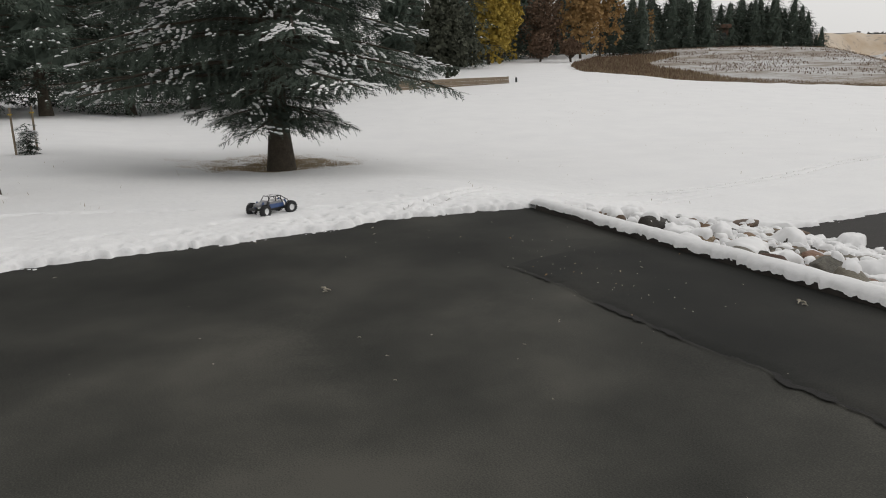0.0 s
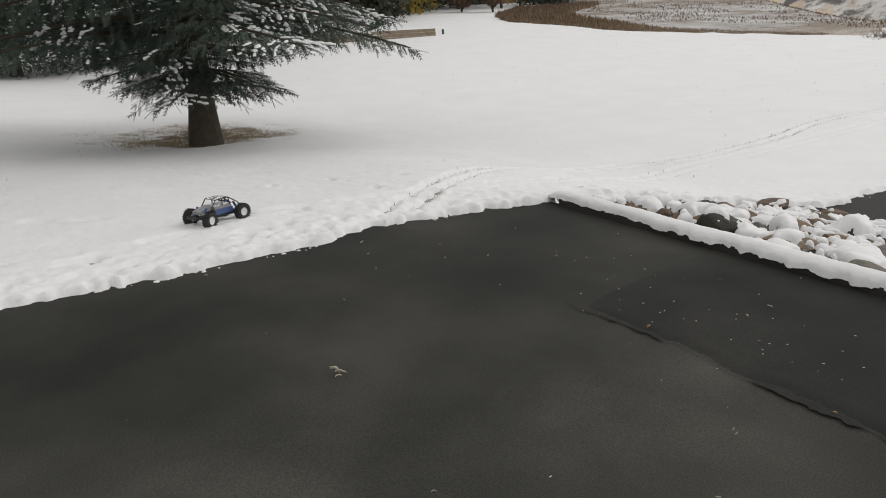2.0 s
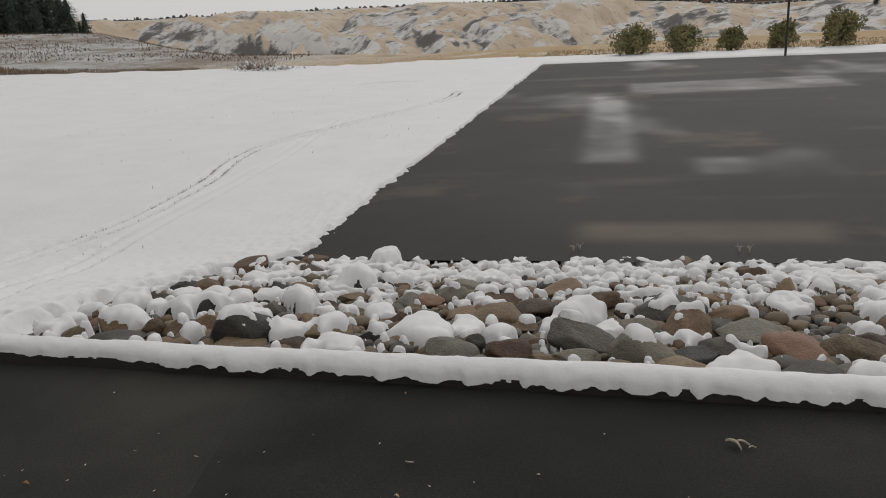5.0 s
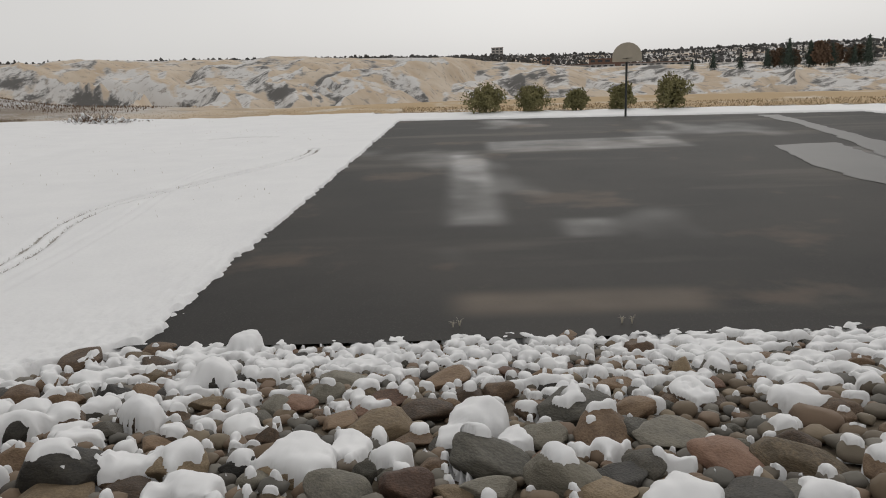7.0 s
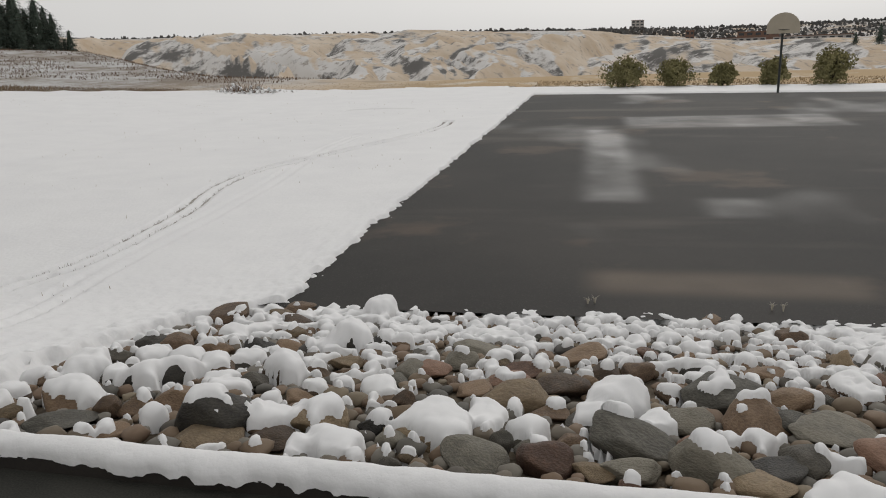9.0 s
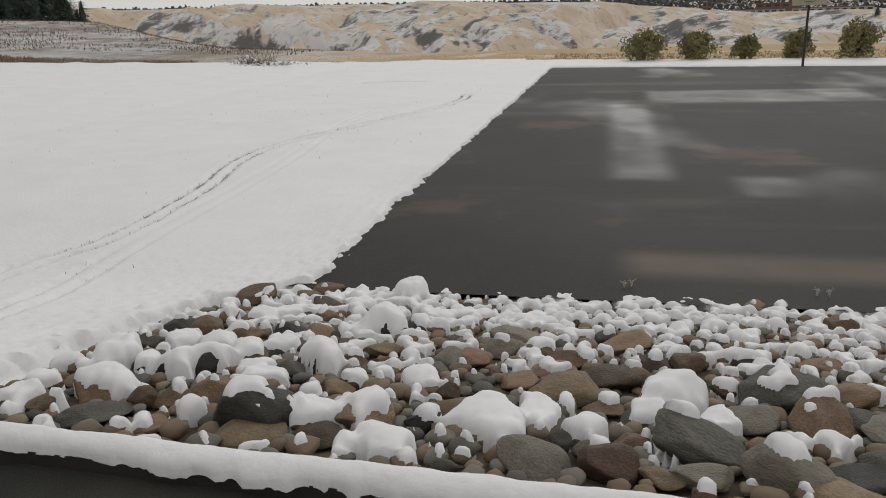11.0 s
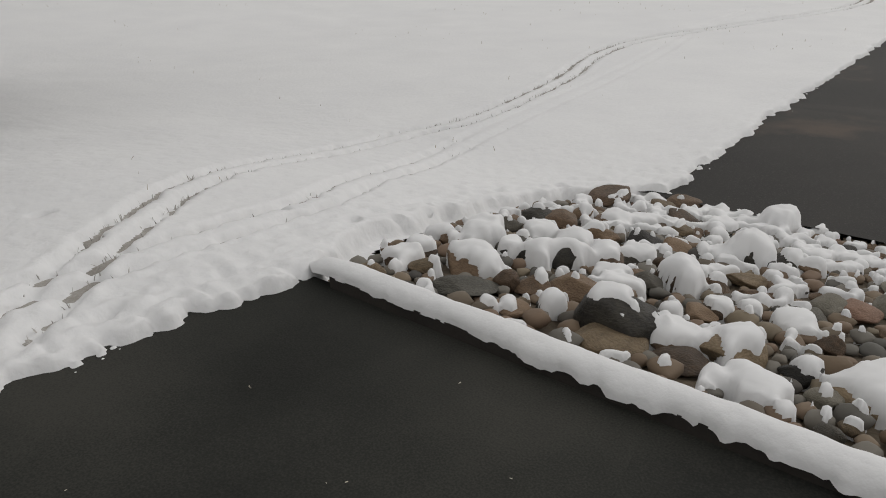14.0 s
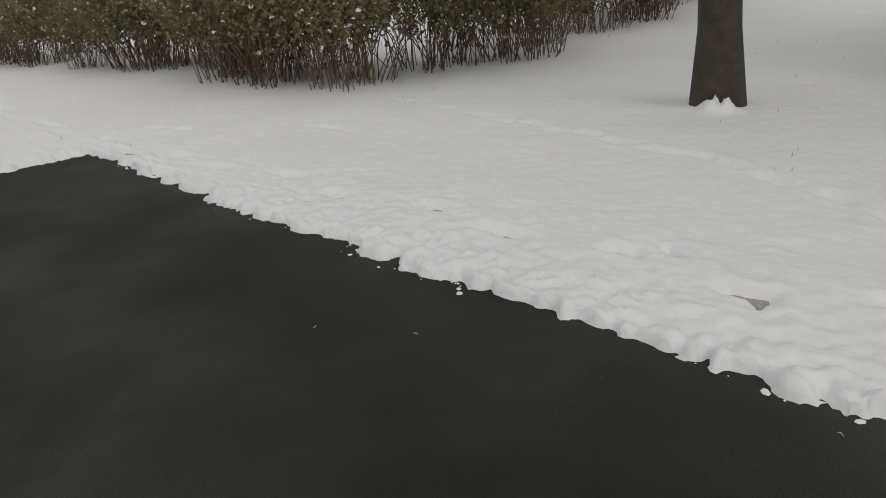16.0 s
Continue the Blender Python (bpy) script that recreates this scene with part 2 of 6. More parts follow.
def court_material():
    """Asphalt that dries in pale patches and still holds dark damp ones."""
    m = bpy.data.materials.new("court_asphalt")
    m.use_nodes = True
    n, l = m.node_tree.nodes, m.node_tree.links
    b = n["Principled BSDF"]
    base = mixed(n, l, (0.011, 0.0100, 0.0088), (0.028, 0.0246, 0.0212), mask(n, l, 0.16, 0.38, 0.62, 4))
    base = mixed(n, l, base, (0.066, 0.048, 0.035), mask(n, l, 0.33, 0.57, 0.66, 5))
    base = mixed(n, l, base, (0.058, 0.050, 0.042), mask(n, l, 0.30, 0.55, 0.66, 4, (0.25, 1, 1)))
    dry = soft_box(n, l, mask(n, l, 0.4, 0.9, 1.0, 2), 0.4, 3.3, 9.0, 9.8)
    base = mixed(n, l, base, (0.16, 0.125, 0.095), dry)
    grain = mixed(n, l, base, (0.055, 0.05, 0.045), mask(n, l, 60, 0.55, 0.75, 4))
    l.new(grain, b.inputs["Base Color"])
    wet = mask(n, l, 0.15, 0.54, 0.68, 3, (0.9, 0.5, 1))
    for x0, x1, y0, y1 in ((0.2, 1.25, 13.9, 24.6), (1.4, 8.0, 24.9, 28.4), (2.2, 3.1, 12.8, 14.2), (10.0, 22.0, 19.0, 23.5)):
        wet = soft_box(n, l, wet, x0, x1, y0, y1)
    mr = n.new("ShaderNodeMapRange")
    mr.inputs["To Min"].default_value, mr.inputs["To Max"].default_value = 0.74, 0.30
    b.inputs["Specular IOR Level"].default_value = 0.3
    l.new(wet, mr.inputs["Value"])
    l.new(mr.outputs[0], b.inputs["Roughness"])
    bp, nz, tc = n.new("ShaderNodeBump"), n.new("ShaderNodeTexNoise"), n.new("ShaderNodeTexCoord")
    nz.inputs["Scale"].default_value, bp.inputs["Strength"].default_value, bp.inputs["Distance"].default_value = 90, 0.3, 0.004
    l.new(tc.outputs["Object"], nz.inputs["Vector"])
    l.new(nz.outputs["Fac"], bp.inputs["Height"])
    l.new(bp.outputs[0], b.inputs["Normal"])
    return m


M_HILL, M_COURT = hill_material(), court_material()
STONES = {
    "g": material("grey_stone", [(0.051, 0.047, 0.037), (0.108, 0.099, 0.079), (0.188, 0.171, 0.134)], 4.5, 24, 0.7, 0.8, 0.022, random=0.5, fine_mix=0.5),
    "d": material("dark_stone", [(0.015, 0.013, 0.011), (0.041, 0.036, 0.027), (0.080, 0.069, 0.052)], 4.5, 24, 0.65, 0.8, 0.022, random=0.5, fine_mix=0.5),
    "b": material("brown_stone", [(0.046, 0.029, 0.017), (0.120, 0.075, 0.043), (0.215, 0.143, 0.086)], 4.5, 24, 0.7, 0.8, 0.022, random=0.5, fine_mix=0.5),
    "r": material("reddish_stone", [(0.058, 0.030, 0.019), (0.132, 0.073, 0.046), (0.230, 0.134, 0.090)], 4.5, 24, 0.7, 0.8, 0.022, random=0.5, fine_mix=0.5),
    "t": material("tan_stone", [(0.073, 0.053, 0.030), (0.164, 0.118, 0.069), (0.278, 0.208, 0.129)], 4.5, 24, 0.7, 0.8, 0.022, random=0.5, fine_mix=0.5),
}
M_CAP = material("stone_snow", [(0.72, 0.72, 0.73), (0.80, 0.80, 0.80)], 1.5, 7, 0.75, 0.4, 0.012)
M_FAR = material("far_trees", [(0.07, 0.07, 0.07), (0.13, 0.125, 0.12)], 0.05, 1, 0.95, 0.1, 0.1)
def pebble_material():
    m = material("small_stones", [(0.1, 0.1, 0.1), (0.2, 0.2, 0.2)], 3, 50, 0.75, 0.4, 0.01)
    n, l = m.node_tree.nodes, m.node_tree.links
    geo, ramp = n.new("ShaderNodeNewGeometry"), n.new("ShaderNodeValToRGB")
    tones = ((0.09, 0.085, 0.075), (0.17, 0.155, 0.13), (0.14, 0.10, 0.062), (0.175, 0.118, 0.080), (0.20, 0.16, 0.108), (0.06, 0.055, 0.05))
    while len(ramp.color_ramp.elements) < len(tones):
        ramp.color_ramp.elements.new(0.5)
    for k, c in enumerate(tones):
        ramp.color_ramp.elements[k].position, ramp.color_ramp.elements[k].color = k / (len(tones) - 1), (*c, 1)
    l.new(geo.outputs["Random Per Island"], ramp.inputs["Fac"])
    l.new(ramp.outputs["Color"], n["Principled BSDF"].inputs["Base Color"])
    return m


M_PEBBLE = pebble_material()
M_FILM = material("melt_water", [(0.035, 0.034, 0.032), (0.06, 0.058, 0.054)], 0.6, 30, 0.46, 0.08, 0.002)
M_FILM.node_tree.nodes["Principled BSDF"].inputs["Specular IOR Level"].default_value = 0.3
M_REED = material("pale_reeds", [(0.19, 0.14, 0.085), (0.34, 0.27, 0.175)], 0.5, 8, 0.95, 0.3, 0.03)
M_LITTER = material("grass_litter", [(0.20, 0.182, 0.158), (0.34, 0.322, 0.295), (0.52, 0.505, 0.48)], 6, 60, 0.95, 0.6, 0.02)
M_RUBBER = material("tyre_rubber", [(0.010, 0.010, 0.011), (0.028, 0.028, 0.029)], 20, 200, 0.8, 0.3, 0.002)
M_RIM = material("white_rim", [(0.62, 0.62, 0.63), (0.72, 0.72, 0.72)], 20, 200, 0.5, 0.1, 0.001)
M_BLACK = material("black_plastic", [(0.012, 0.012, 0.013), (0.03, 0.03, 0.031)], 20, 200, 0.45, 0.1, 0.001)
M_BLUE = material("blue_shell", [(0.03, 0.06, 0.16), (0.07, 0.12, 0.26)], 15, 120, 0.35, 0.1, 0.001)
M_CLEAR = material("frosted_clear_plastic", [(0.10, 0.10, 0.11), (0.26, 0.26, 0.27), (0.50, 0.50, 0.51)], 22, 90, 0.4, 0.2, 0.001, spread=0.8)
M_STEEL = material("dark_steel_pole", [(0.02, 0.025, 0.024), (0.05, 0.055, 0.052)], 6, 80, 0.6, 0.2, 0.002)
M_SLEEPER = material("wall_timber", [(0.15, 0.115, 0.08), (0.27, 0.215, 0.155)], 3, 40, 0.85, 0.4, 0.008)
M_BOARD = material("tan_board", [(0.42, 0.37, 0.29), (0.52, 0.46, 0.37)], 3, 40, 0.7, 0.2, 0.002)
M_WALL = material("far_wall", [(0.30, 0.28, 0.27), (0.42, 0.40, 0.38)], 0.2, 2, 0.9, 0.1, 0.01)
M_GLASS = material("dark_window", [(0.03, 0.035, 0.04), (0.06, 0.065, 0.07)], 1, 4, 0.25, 0.0, 0.01)
M_ROOF = material("brown_roof", [(0.12, 0.07, 0.05), (0.20, 0.12, 0.09)], 1, 8, 0.9, 0.1, 0.01)
M_ORANGE = material("rust_leaves", [(0.22, 0.13, 0.045), (0.38, 0.24, 0.10)], 0.8, 5, 0.9, 0.3, 0.05)
M_JUNIPER = material("juniper_leaves", [(0.030, 0.035, 0.024), (0.06, 0.066, 0.045), (0.09, 0.095, 0.07)], 1.0, 8, 0.9, 0.3, 0.03)
M_LEAF = material("fallen_leaf", [(0.22, 0.13, 0.06), (0.42, 0.33, 0.23)], 30, 200, 0.8, 0.2, 0.001, random=0.8)
M_STRAW = material("pale_stalk", [(0.45, 0.40, 0.32), (0.60, 0.56, 0.48)], 10, 60, 0.8, 0.2, 0.001)
M_FROST = material("frosted_grass", [(0.24, 0.22, 0.195), (0.40, 0.38, 0.355), (0.58, 0.565, 0.54)], 6, 60, 0.95, 0.4, 0.01)
M_STAKE = material("pale_stake", [(0.16, 0.125, 0.085), (0.26, 0.21, 0.15)], 4, 60, 0.9, 0.4, 0.006)
M_ROPE = material("yellow_tie", [(0.50, 0.36, 0.05), (0.60, 0.45, 0.09)], 10, 60, 0.8, 0.2, 0.001)

# ---- shared geometry helpers ----
def part(name, bm, mat, parent=None, label=""):
    """Links a bmesh as one mesh object, under a thing or a part where one is given."""
    me = bpy.data.meshes.new(name)
    bm.to_mesh(me)
    bm.free()
    me.materials.append(mat)
    ob = new(name, me)
    if parent:
        ob.parent = parent
    if label:
        tagged(ob, label)
    return ob


def sheet(name, verts, faces, mat, parent=None, smooth=True):
    me = bpy.data.meshes.new(name)
    me.from_pydata(verts, [], faces)
    me.materials.append(mat)
    if smooth:
        me.polygons.foreach_set("use_smooth", [True] * len(me.polygons))
    me.update()
    ob = new(name, me)
    if parent:
        ob.parent = parent
    return ob


def lattice(seed):
    return np.random.RandomState(seed).rand(256, 256)


def vnoise(x, y, seed=0):
    """Smooth value noise between 0 and 1 on arrays."""
    g = lattice(seed)
    xi, yi = np.floor(x).astype(int), np.floor(y).astype(int)
    fx, fy = x - xi, y - yi
    fx, fy = fx * fx * (3 - 2 * fx), fy * fy * (3 - 2 * fy)
    a, b = g[xi % 256, yi % 256], g[(xi + 1) % 256, yi % 256]
    c, d = g[xi % 256, (yi + 1) % 256], g[(xi + 1) % 256, (yi + 1) % 256]
    return (a * (1 - fx) + b * fx) * (1 - fy) + (c * (1 - fx) + d * fx) * fy


def fbm(x, y, seed=0, octaves=4):
    out, amp, tot = 0, 1.0, 0
    for k in range(octaves):
        out, tot = out + amp * vnoise(x * 2 ** k + 17.3 * k, y * 2 ** k + 9.1 * k, seed + k), tot + amp
        amp *= 0.5
    return out / tot


def ease(v):
    v = np.clip(v, 0, 1)
    return v * v * (3 - 2 * v)


def grid_faces(nx, ny, keep=None):
    i, j = np.meshgrid(np.arange(nx - 1), np.arange(ny - 1), indexing="ij")
    a = i * ny + j
    f = np.stack([a, a + ny, a + ny + 1, a + 1], -1).reshape(-1, 4)
    return f if keep is None else f[keep.reshape(-1)]


# ---- the plan ----
EDGE_X, KERB_Y, DRIVE_S = -3.41, 3.70, -8.4      # the drive: x > EDGE_X, DRIVE_S < y < KERB_Y
COURT_Z, COURT_X, COURT_Y0, COURT_X1 = -0.79, -2.80, 8.33, 19.2  # the court lies lower, beyond the stones


def court_far(x):
    return 40.1 - 0.20 * x


def court_z(y):
    """The court's height: it rises a little towards its far end."""
    return COURT_Z + 0.0075 * np.clip(np.asarray(y, float) - 17, 0, 29)


def kerb_line(x):
    """The kerb's face; it runs a little askew to the drive."""
    return 3.745 - 0.024 * (np.asarray(x, float) + 2.5)


def lawn(x, y):
    """Height of the ground under the snow."""
    north = ease((y - 3.3) / 5.2)
    dip = ease((EDGE_X - x) / 10) * ease((y + 3) / 6)
    rise = 0.064 * np.maximum(0, -x - 15) * ease(y / 15) + 0.02 * np.maximum(0, -x - 15) * (1 - ease(y / 15))
    return court_z(y) * north - 0.5 * dip * (1 - north) + rise


def bed(x, y):
    """The stone bed's slope between the kerb and the court."""
    return (COURT_Z - 0.05) * (1 - (1 - np.clip((y - 3.9) / 4.4, 0, 1)) ** 1.15)


# ---- ground: one sheet to the horizon ----
def far_height(x, y):
    """The lawn's surroundings: a brow, the coulee beyond it, its gullied far wall and the plain on the rim."""
    r, az = np.hypot(x, y), np.degrees(np.arctan2(x, y))
    brow = 60 + 110 * ease((-26 - az) / 24) + 200 * ease((np.abs(az) - 80) / 20)
    rim = np.interp(az, (-60, -37, -22, -14, -5, 2, 7, 15, 23, 45), (19, 18, 17, 16, 14.6, 13, 10.6, 11.5, 12.5, 13))
    top = np.interp(az, (-60, -37, -22, -14, -5, 0, 5, 10, 25, 45), (18, 17.5, 16.4, 15.2, 13.4, 10.5, 6, 0.5, -0.5, 0)) + 1.2 * (fbm(az / 5 + 50, r * 0 + 3, 5) - 0.5)
    low = -17 - 8 * fbm(x / 90 + 90, y / 90 + 40, 6)
    bend = 16.0 * (fbm(x / 130 + 11, y / 130 + 7, 9, 4) - 0.5)
    ridge = 1 - np.abs(fbm((az + bend) / 7.5 + 70, r / 190 + 80, 7, 4) * 2 - 1)
    spur = 1 - np.abs(fbm(x / 34 + 0.1 * bend + 30, y / 70 + 20, 8, 4) * 2 - 1)
    fine = fbm(x / 9 + 30, y / 14 + 20, 18, 3) - 0.5
    climb = ease((r - 205) / 400 + 0.50 * (ridge - 0.74) + 0.16 * (spur - 0.72))
    z = low + (top - low) * np.clip(climb, 0, 1) + (3.2 * (spur - 0.7) + 2.2 * fine) * np.clip((600 - r) / 150, 0, 1)
    z = np.where(r > 640, top + (np.maximum(top, rim) * np.clip(r / 700, 1, 1.12) - top) * ease((r - 660) / 160), np.minimum(z, top))
    near = lawn(np.clip(x, -60, 60), np.clip(y, -40, 46)) + 1.35 * np.exp(-((x + 72) / 20) ** 2 - ((y - 74) / 20) ** 2)
    k = ease((r - brow) / 120)
    return near * (1 - k) + z * k


def lawn_end(x):
    """Where the mown lawn stops and the rough grass begins."""
    return np.where(x < -58, 62.0, np.interp(x, (-58, -52, -46, -40, -34, -29, -24, -20, -16, -11, -5, 0, 5, 12, 20, 45), (46, 39, 36, 36.3, 36, 38.8, 42, 45.5, 47.8, 49.6, 47.8, 45, 43.9, 42.6, 40.6, 34)))


def build_ground():
    rr = np.concatenate([np.linspace(0, 60, 40), np.geomspace(61.8, 700, 230), np.geomspace(720, 4000, 16)])
    aa = np.radians(np.concatenate([np.linspace(-180, -62, 40)[:-1], np.linspace(-62, 45, 620)[:-1], np.linspace(45, 180, 40)]))
    R, A = np.meshgrid(rr, aa, indexing="ij")
    X, Y = R * np.sin(A), R * np.cos(A)
    Z = far_height(X, Y)
    Z = np.where(Y > lawn_end(X), Z + 0.02, Z - 0.22)
    Z = np.where((X > -3.4) & (Y > 3.5) & (Y < 60) & (R < 60), np.minimum(Z, court_z(Y) - 0.2), Z)
    Z = np.where((X > -4.2) & (Y < 5.0) & (Y > -9.5) & (R < 60), -0.5, Z)
    ob = sheet("ground", np.stack([X, Y, Z], -1).reshape(-1, 3).tolist(), grid_faces(len(rr), len(aa)).tolist(), M_HILL)
    tagged(ob, "dry tan coulee hills dusted with snow, beyond the lawn", "ground", kind="structure")


build_ground()


def build_drive():
    xs, ys = np.linspace(EDGE_X - 0.5, 40, 90), np.linspace(-30, KERB_Y + 0.12, 70)
    X, Y = np.meshgrid(xs, ys, indexing="ij")
    Z = 0.012 * (fbm(X / 2, Y / 2, 11) - 0.5)
    ob = sheet("driveway", np.stack([X, Y, Z], -1).reshape(-1, 3).tolist(), grid_faces(len(xs), len(ys)).tolist(), M_ASPHALT)
    tagged(ob, "dark worn asphalt driveway, damp and patched", "driveway", kind="structure")


build_drive()


def build_patch():
    """A newer, darker strip of asphalt along the kerb, a few millimetres proud, with a broken edge."""
    xs, vs = np.concatenate([np.linspace(-1.15, 4, 420), np.linspace(4.1, 40, 120)]), np.linspace(0, 1, 24)
    X, V = np.meshgrid(xs, vs, indexing="ij")
    south = 2.10 + 0.10 * (fbm(X * 2.6, X * 0, 13, 6) - 0.5) + 1.6 * ease((-0.70 - X) / 0.45) ** 2 + 0.05 * (fbm(X * 12, X * 0, 14, 3) - 0.5)
    Y = south + V * (kerb_line(X) + 0.03 - south)
    Z = 0.012 * (fbm(X / 2, Y / 2, 11) - 0.5) + 0.001 + 0.008 * ease((X + 1.0) / 0.8) - 0.012 * (V < 0.01)
    ob = sheet("driveway_patch", np.stack([X, Y, Z], -1).reshape(-1, 3).tolist(), grid_faces(len(xs), len(vs)).tolist(), M_PATCH)
    tagged(ob, "darker strip of newer asphalt with a broken edge", "asphalt", kind="structure")


build_patch()


def build_crack():
    """The crumbled joint where the newer strip meets the old asphalt."""
    xs = np.linspace(-0.95, 5.0, 620)
    mid = 2.10 + 0.10 * (fbm(xs * 2.6, xs * 0, 13, 6) - 0.5) + 0.05 * (fbm(xs * 12, xs * 0, 14, 3) - 0.5) - 0.012
    half = 0.004 + 0.030 * ease((fbm(xs * 3.1, xs * 0 + 4, 15, 5) - 0.40) / 0.25) * (0.5 + fbm(xs * 30, xs * 0, 16, 2))
    rows = [mid - half, mid + half]
    z = 0.012 * (fbm(xs / 2, mid / 2, 11) - 0.5) + 0.0125
    V = np.stack([np.stack([xs, row, z], -1) for row in rows], 1).reshape(-1, 3)
    ob = sheet("joint", V.tolist(), grid_faces(len(xs), 2).tolist(), M_CRACK)
    tagged(ob, "crumbled black joint beside the newer strip of asphalt", "asphalt", kind="structure")


build_crack()


def build_court():
    xs, ts = np.linspace(COURT_X - 0.5, COURT_X1 + 0.3, 60), np.linspace(0, 1, 60)
    X, T = np.meshgrid(xs, ts, indexing="ij")
    Y = COURT_Y0 - 0.12 + T * (court_far(X) - COURT_Y0 + 0.12)
    Z = court_z(Y) + 0.008 * (fbm(X / 3, Y / 3, 12) - 0.5)
    ob = sheet("court", np.stack([X, Y, Z], -1).reshape(-1, 3).tolist(), grid_faces(len(xs), len(ts)).tolist(), M_COURT)
    tagged(ob, "dark wet asphalt basketball court with pale drying patches", "court", kind="structure")


build_court()


def build_film(corners):
    """A sheet of standing melt water with an uneven rim."""
    rnd = random.Random(len(corners) + int(corners[0][0]))
    bm = bmesh.new()
    ring = []
    for (ax, ay), (bx, by) in zip(corners, corners[1:] + corners[:1]):
        n = max(2, int(math.hypot(bx - ax, by - ay) / 0.35))
        for k in range(n):
            ring.append((ax + (bx - ax) * k / n + rnd.uniform(-0.08, 0.08), ay + (by - ay) * k / n + rnd.uniform(-0.12, 0.12)))
    bm.faces.new([bm.verts.new((x, y, float(court_z(y)) + 0.010)) for x, y in ring])
    bmesh.ops.triangulate(bm, faces=bm.faces[:])
    bmesh.ops.recalc_face_normals(bm, faces=bm.faces[:])
    ob = part("puddle", bm, M_FILM)
    tagged(ob, "thin sheet of melt water shining on the court", "puddle", kind="structure")


build_film([(14.3, 36.2), (15.2, 36.1), (14.3, 29.5), (13.4, 23.2), (12.0, 19.2), (11.0, 19.0), (12.3, 23.0), (13.2, 27.0), (13.9, 31.0)])
build_film([(10.2, 24.3), (12.2, 24.6), (11.6, 21.0), (10.6, 18.0), (9.4, 16.1), (9.3, 19.6)])


def outside(x, y):
    """How far a place on the snow lies from the nearest asphalt or stone edge; below 0 it is off the snow."""
    bed_left = np.interp(y, (3.7, 4.2, 4.6, 5.0, 5.7, 6.3, 6.8, 7.5, 8.2, 8.6), (-3.14, -3.32, -3.48, -3.56, -3.68, -3.72, -3.70, -3.60, -3.15, -2.85))
    left = np.where(y < KERB_Y, np.interp(y, (-8.4, -6.5, -4.8, -3.0, -1.0, 0.0, 0.8, 1.4, 1.9, 2.5, 3.0, 3.7), (-3.55, -3.46, -3.33, -3.28, -3.29, -3.21, -3.27, -3.31, -3.42, -3.40, -3.34, -3.14)), np.where(y < COURT_Y0, bed_left, np.interp(y, (8.5, 10, 12, 17, 22, 40), (-2.89, -2.93, -2.97, -2.91, -2.88, -2.72))))
    west = left - x
    north = y - court_far(x)
    south = DRIVE_S - y
    east = np.where(y > COURT_Y0 - 0.3, x - COURT_X1, -9.0)
    return np.maximum(np.maximum(west, east), np.maximum(north, south))


def rounded(points, steps=6):
    """A Catmull-Rom line through the points."""
    p = np.array([points[0], *points, points[-1]], float)
    out = []
    for k in range(1, len(p) - 2):
        for t in np.arange(steps) / steps:
            a, b, c, d = p[k - 1], p[k], p[k + 1], p[k + 2]
            out.append(0.5 * (2 * b + (c - a) * t + (2 * a - 5 * b + 4 * c - d) * t * t + (3 * b - a - 3 * c + d) * t ** 3))
    return np.array(out + [p[-2]])


def offset_from(line, x, y):
    """Signed sideways distance and place along a line, for arrays of places."""
    best, side, run, at = np.full(x.shape, 1e9), np.zeros(x.shape), np.zeros(x.shape), 0.0
    for (ax, ay), (bx, by) in zip(line[:-1], line[1:]):
        dx, dy = bx - ax, by - ay
        n = math.hypot(dx, dy) or 1e-6
        t = np.clip(((x - ax) * dx + (y - ay) * dy) / n ** 2, 0, 1)
        d = np.hypot(x - ax - t * dx, y - ay - t * dy)
        s = np.sign(dx * (y - ay) - dy * (x - ax))
        hit = d < best
        best, side, run = np.where(hit, d, best), np.where(hit, s, side), np.where(hit, at + t * n, run)
        at += n
    return best * side, run


TRACK_OUT = [(-3.2, 1.65), (-3.53, 2.09), (-4.0, 2.66), (-4.43, 3.19), (-4.85, 3.78), (-5.42, 4.52), (-5.85, 5.3), (-6.2, 6.3), (-6.4, 7.3), (-6.45, 8.3), (-6.25, 9.5), (-6.35, 10.9), (-6.65, 12.8), (-7.2, 14.9), (-7.3, 16.7), (-6.85, 18.5), (-5.9, 21.1), (-4.95, 24.0), (-4.65, 26.0), (-4.75, 27.4)]
TRACK_LOOP = [(-10.1, 32.6), (-9.0, 33.1), (-7.5, 32.8)]
TRACK_BACK = [(-5.6, 27.3), (-6.2, 24.9), (-6.8, 22.9), (-6.75, 19.2), (-6.2, 15.3), (-5.9, 12.3), (-5.74, 9.9), (-5.6, 8.5), (-5.3, 7.2), (-4.9, 6.0), (-4.3, 4.85), (-4.12, 3.6), (-4.25, 2.6), (-4.45, 1.7), (-4.57, 0.8)]
STEPS_EDGE = [(-4.21, -13.77), (-3.88, -12.56), (-3.97, -11.10), (-3.80, -10.00), (-3.96, -8.88), (-3.78, -7.79), (-4.0, -6.9), (-3.95, -5.97), (-4.14, -5.04), (-3.99, -4.05), (-4.19, -3.08), (-4.02, -2.23), (-4.17, -1.37), (-4.0, -0.51), (-4.25, 0.22), (-3.95, 0.95)]
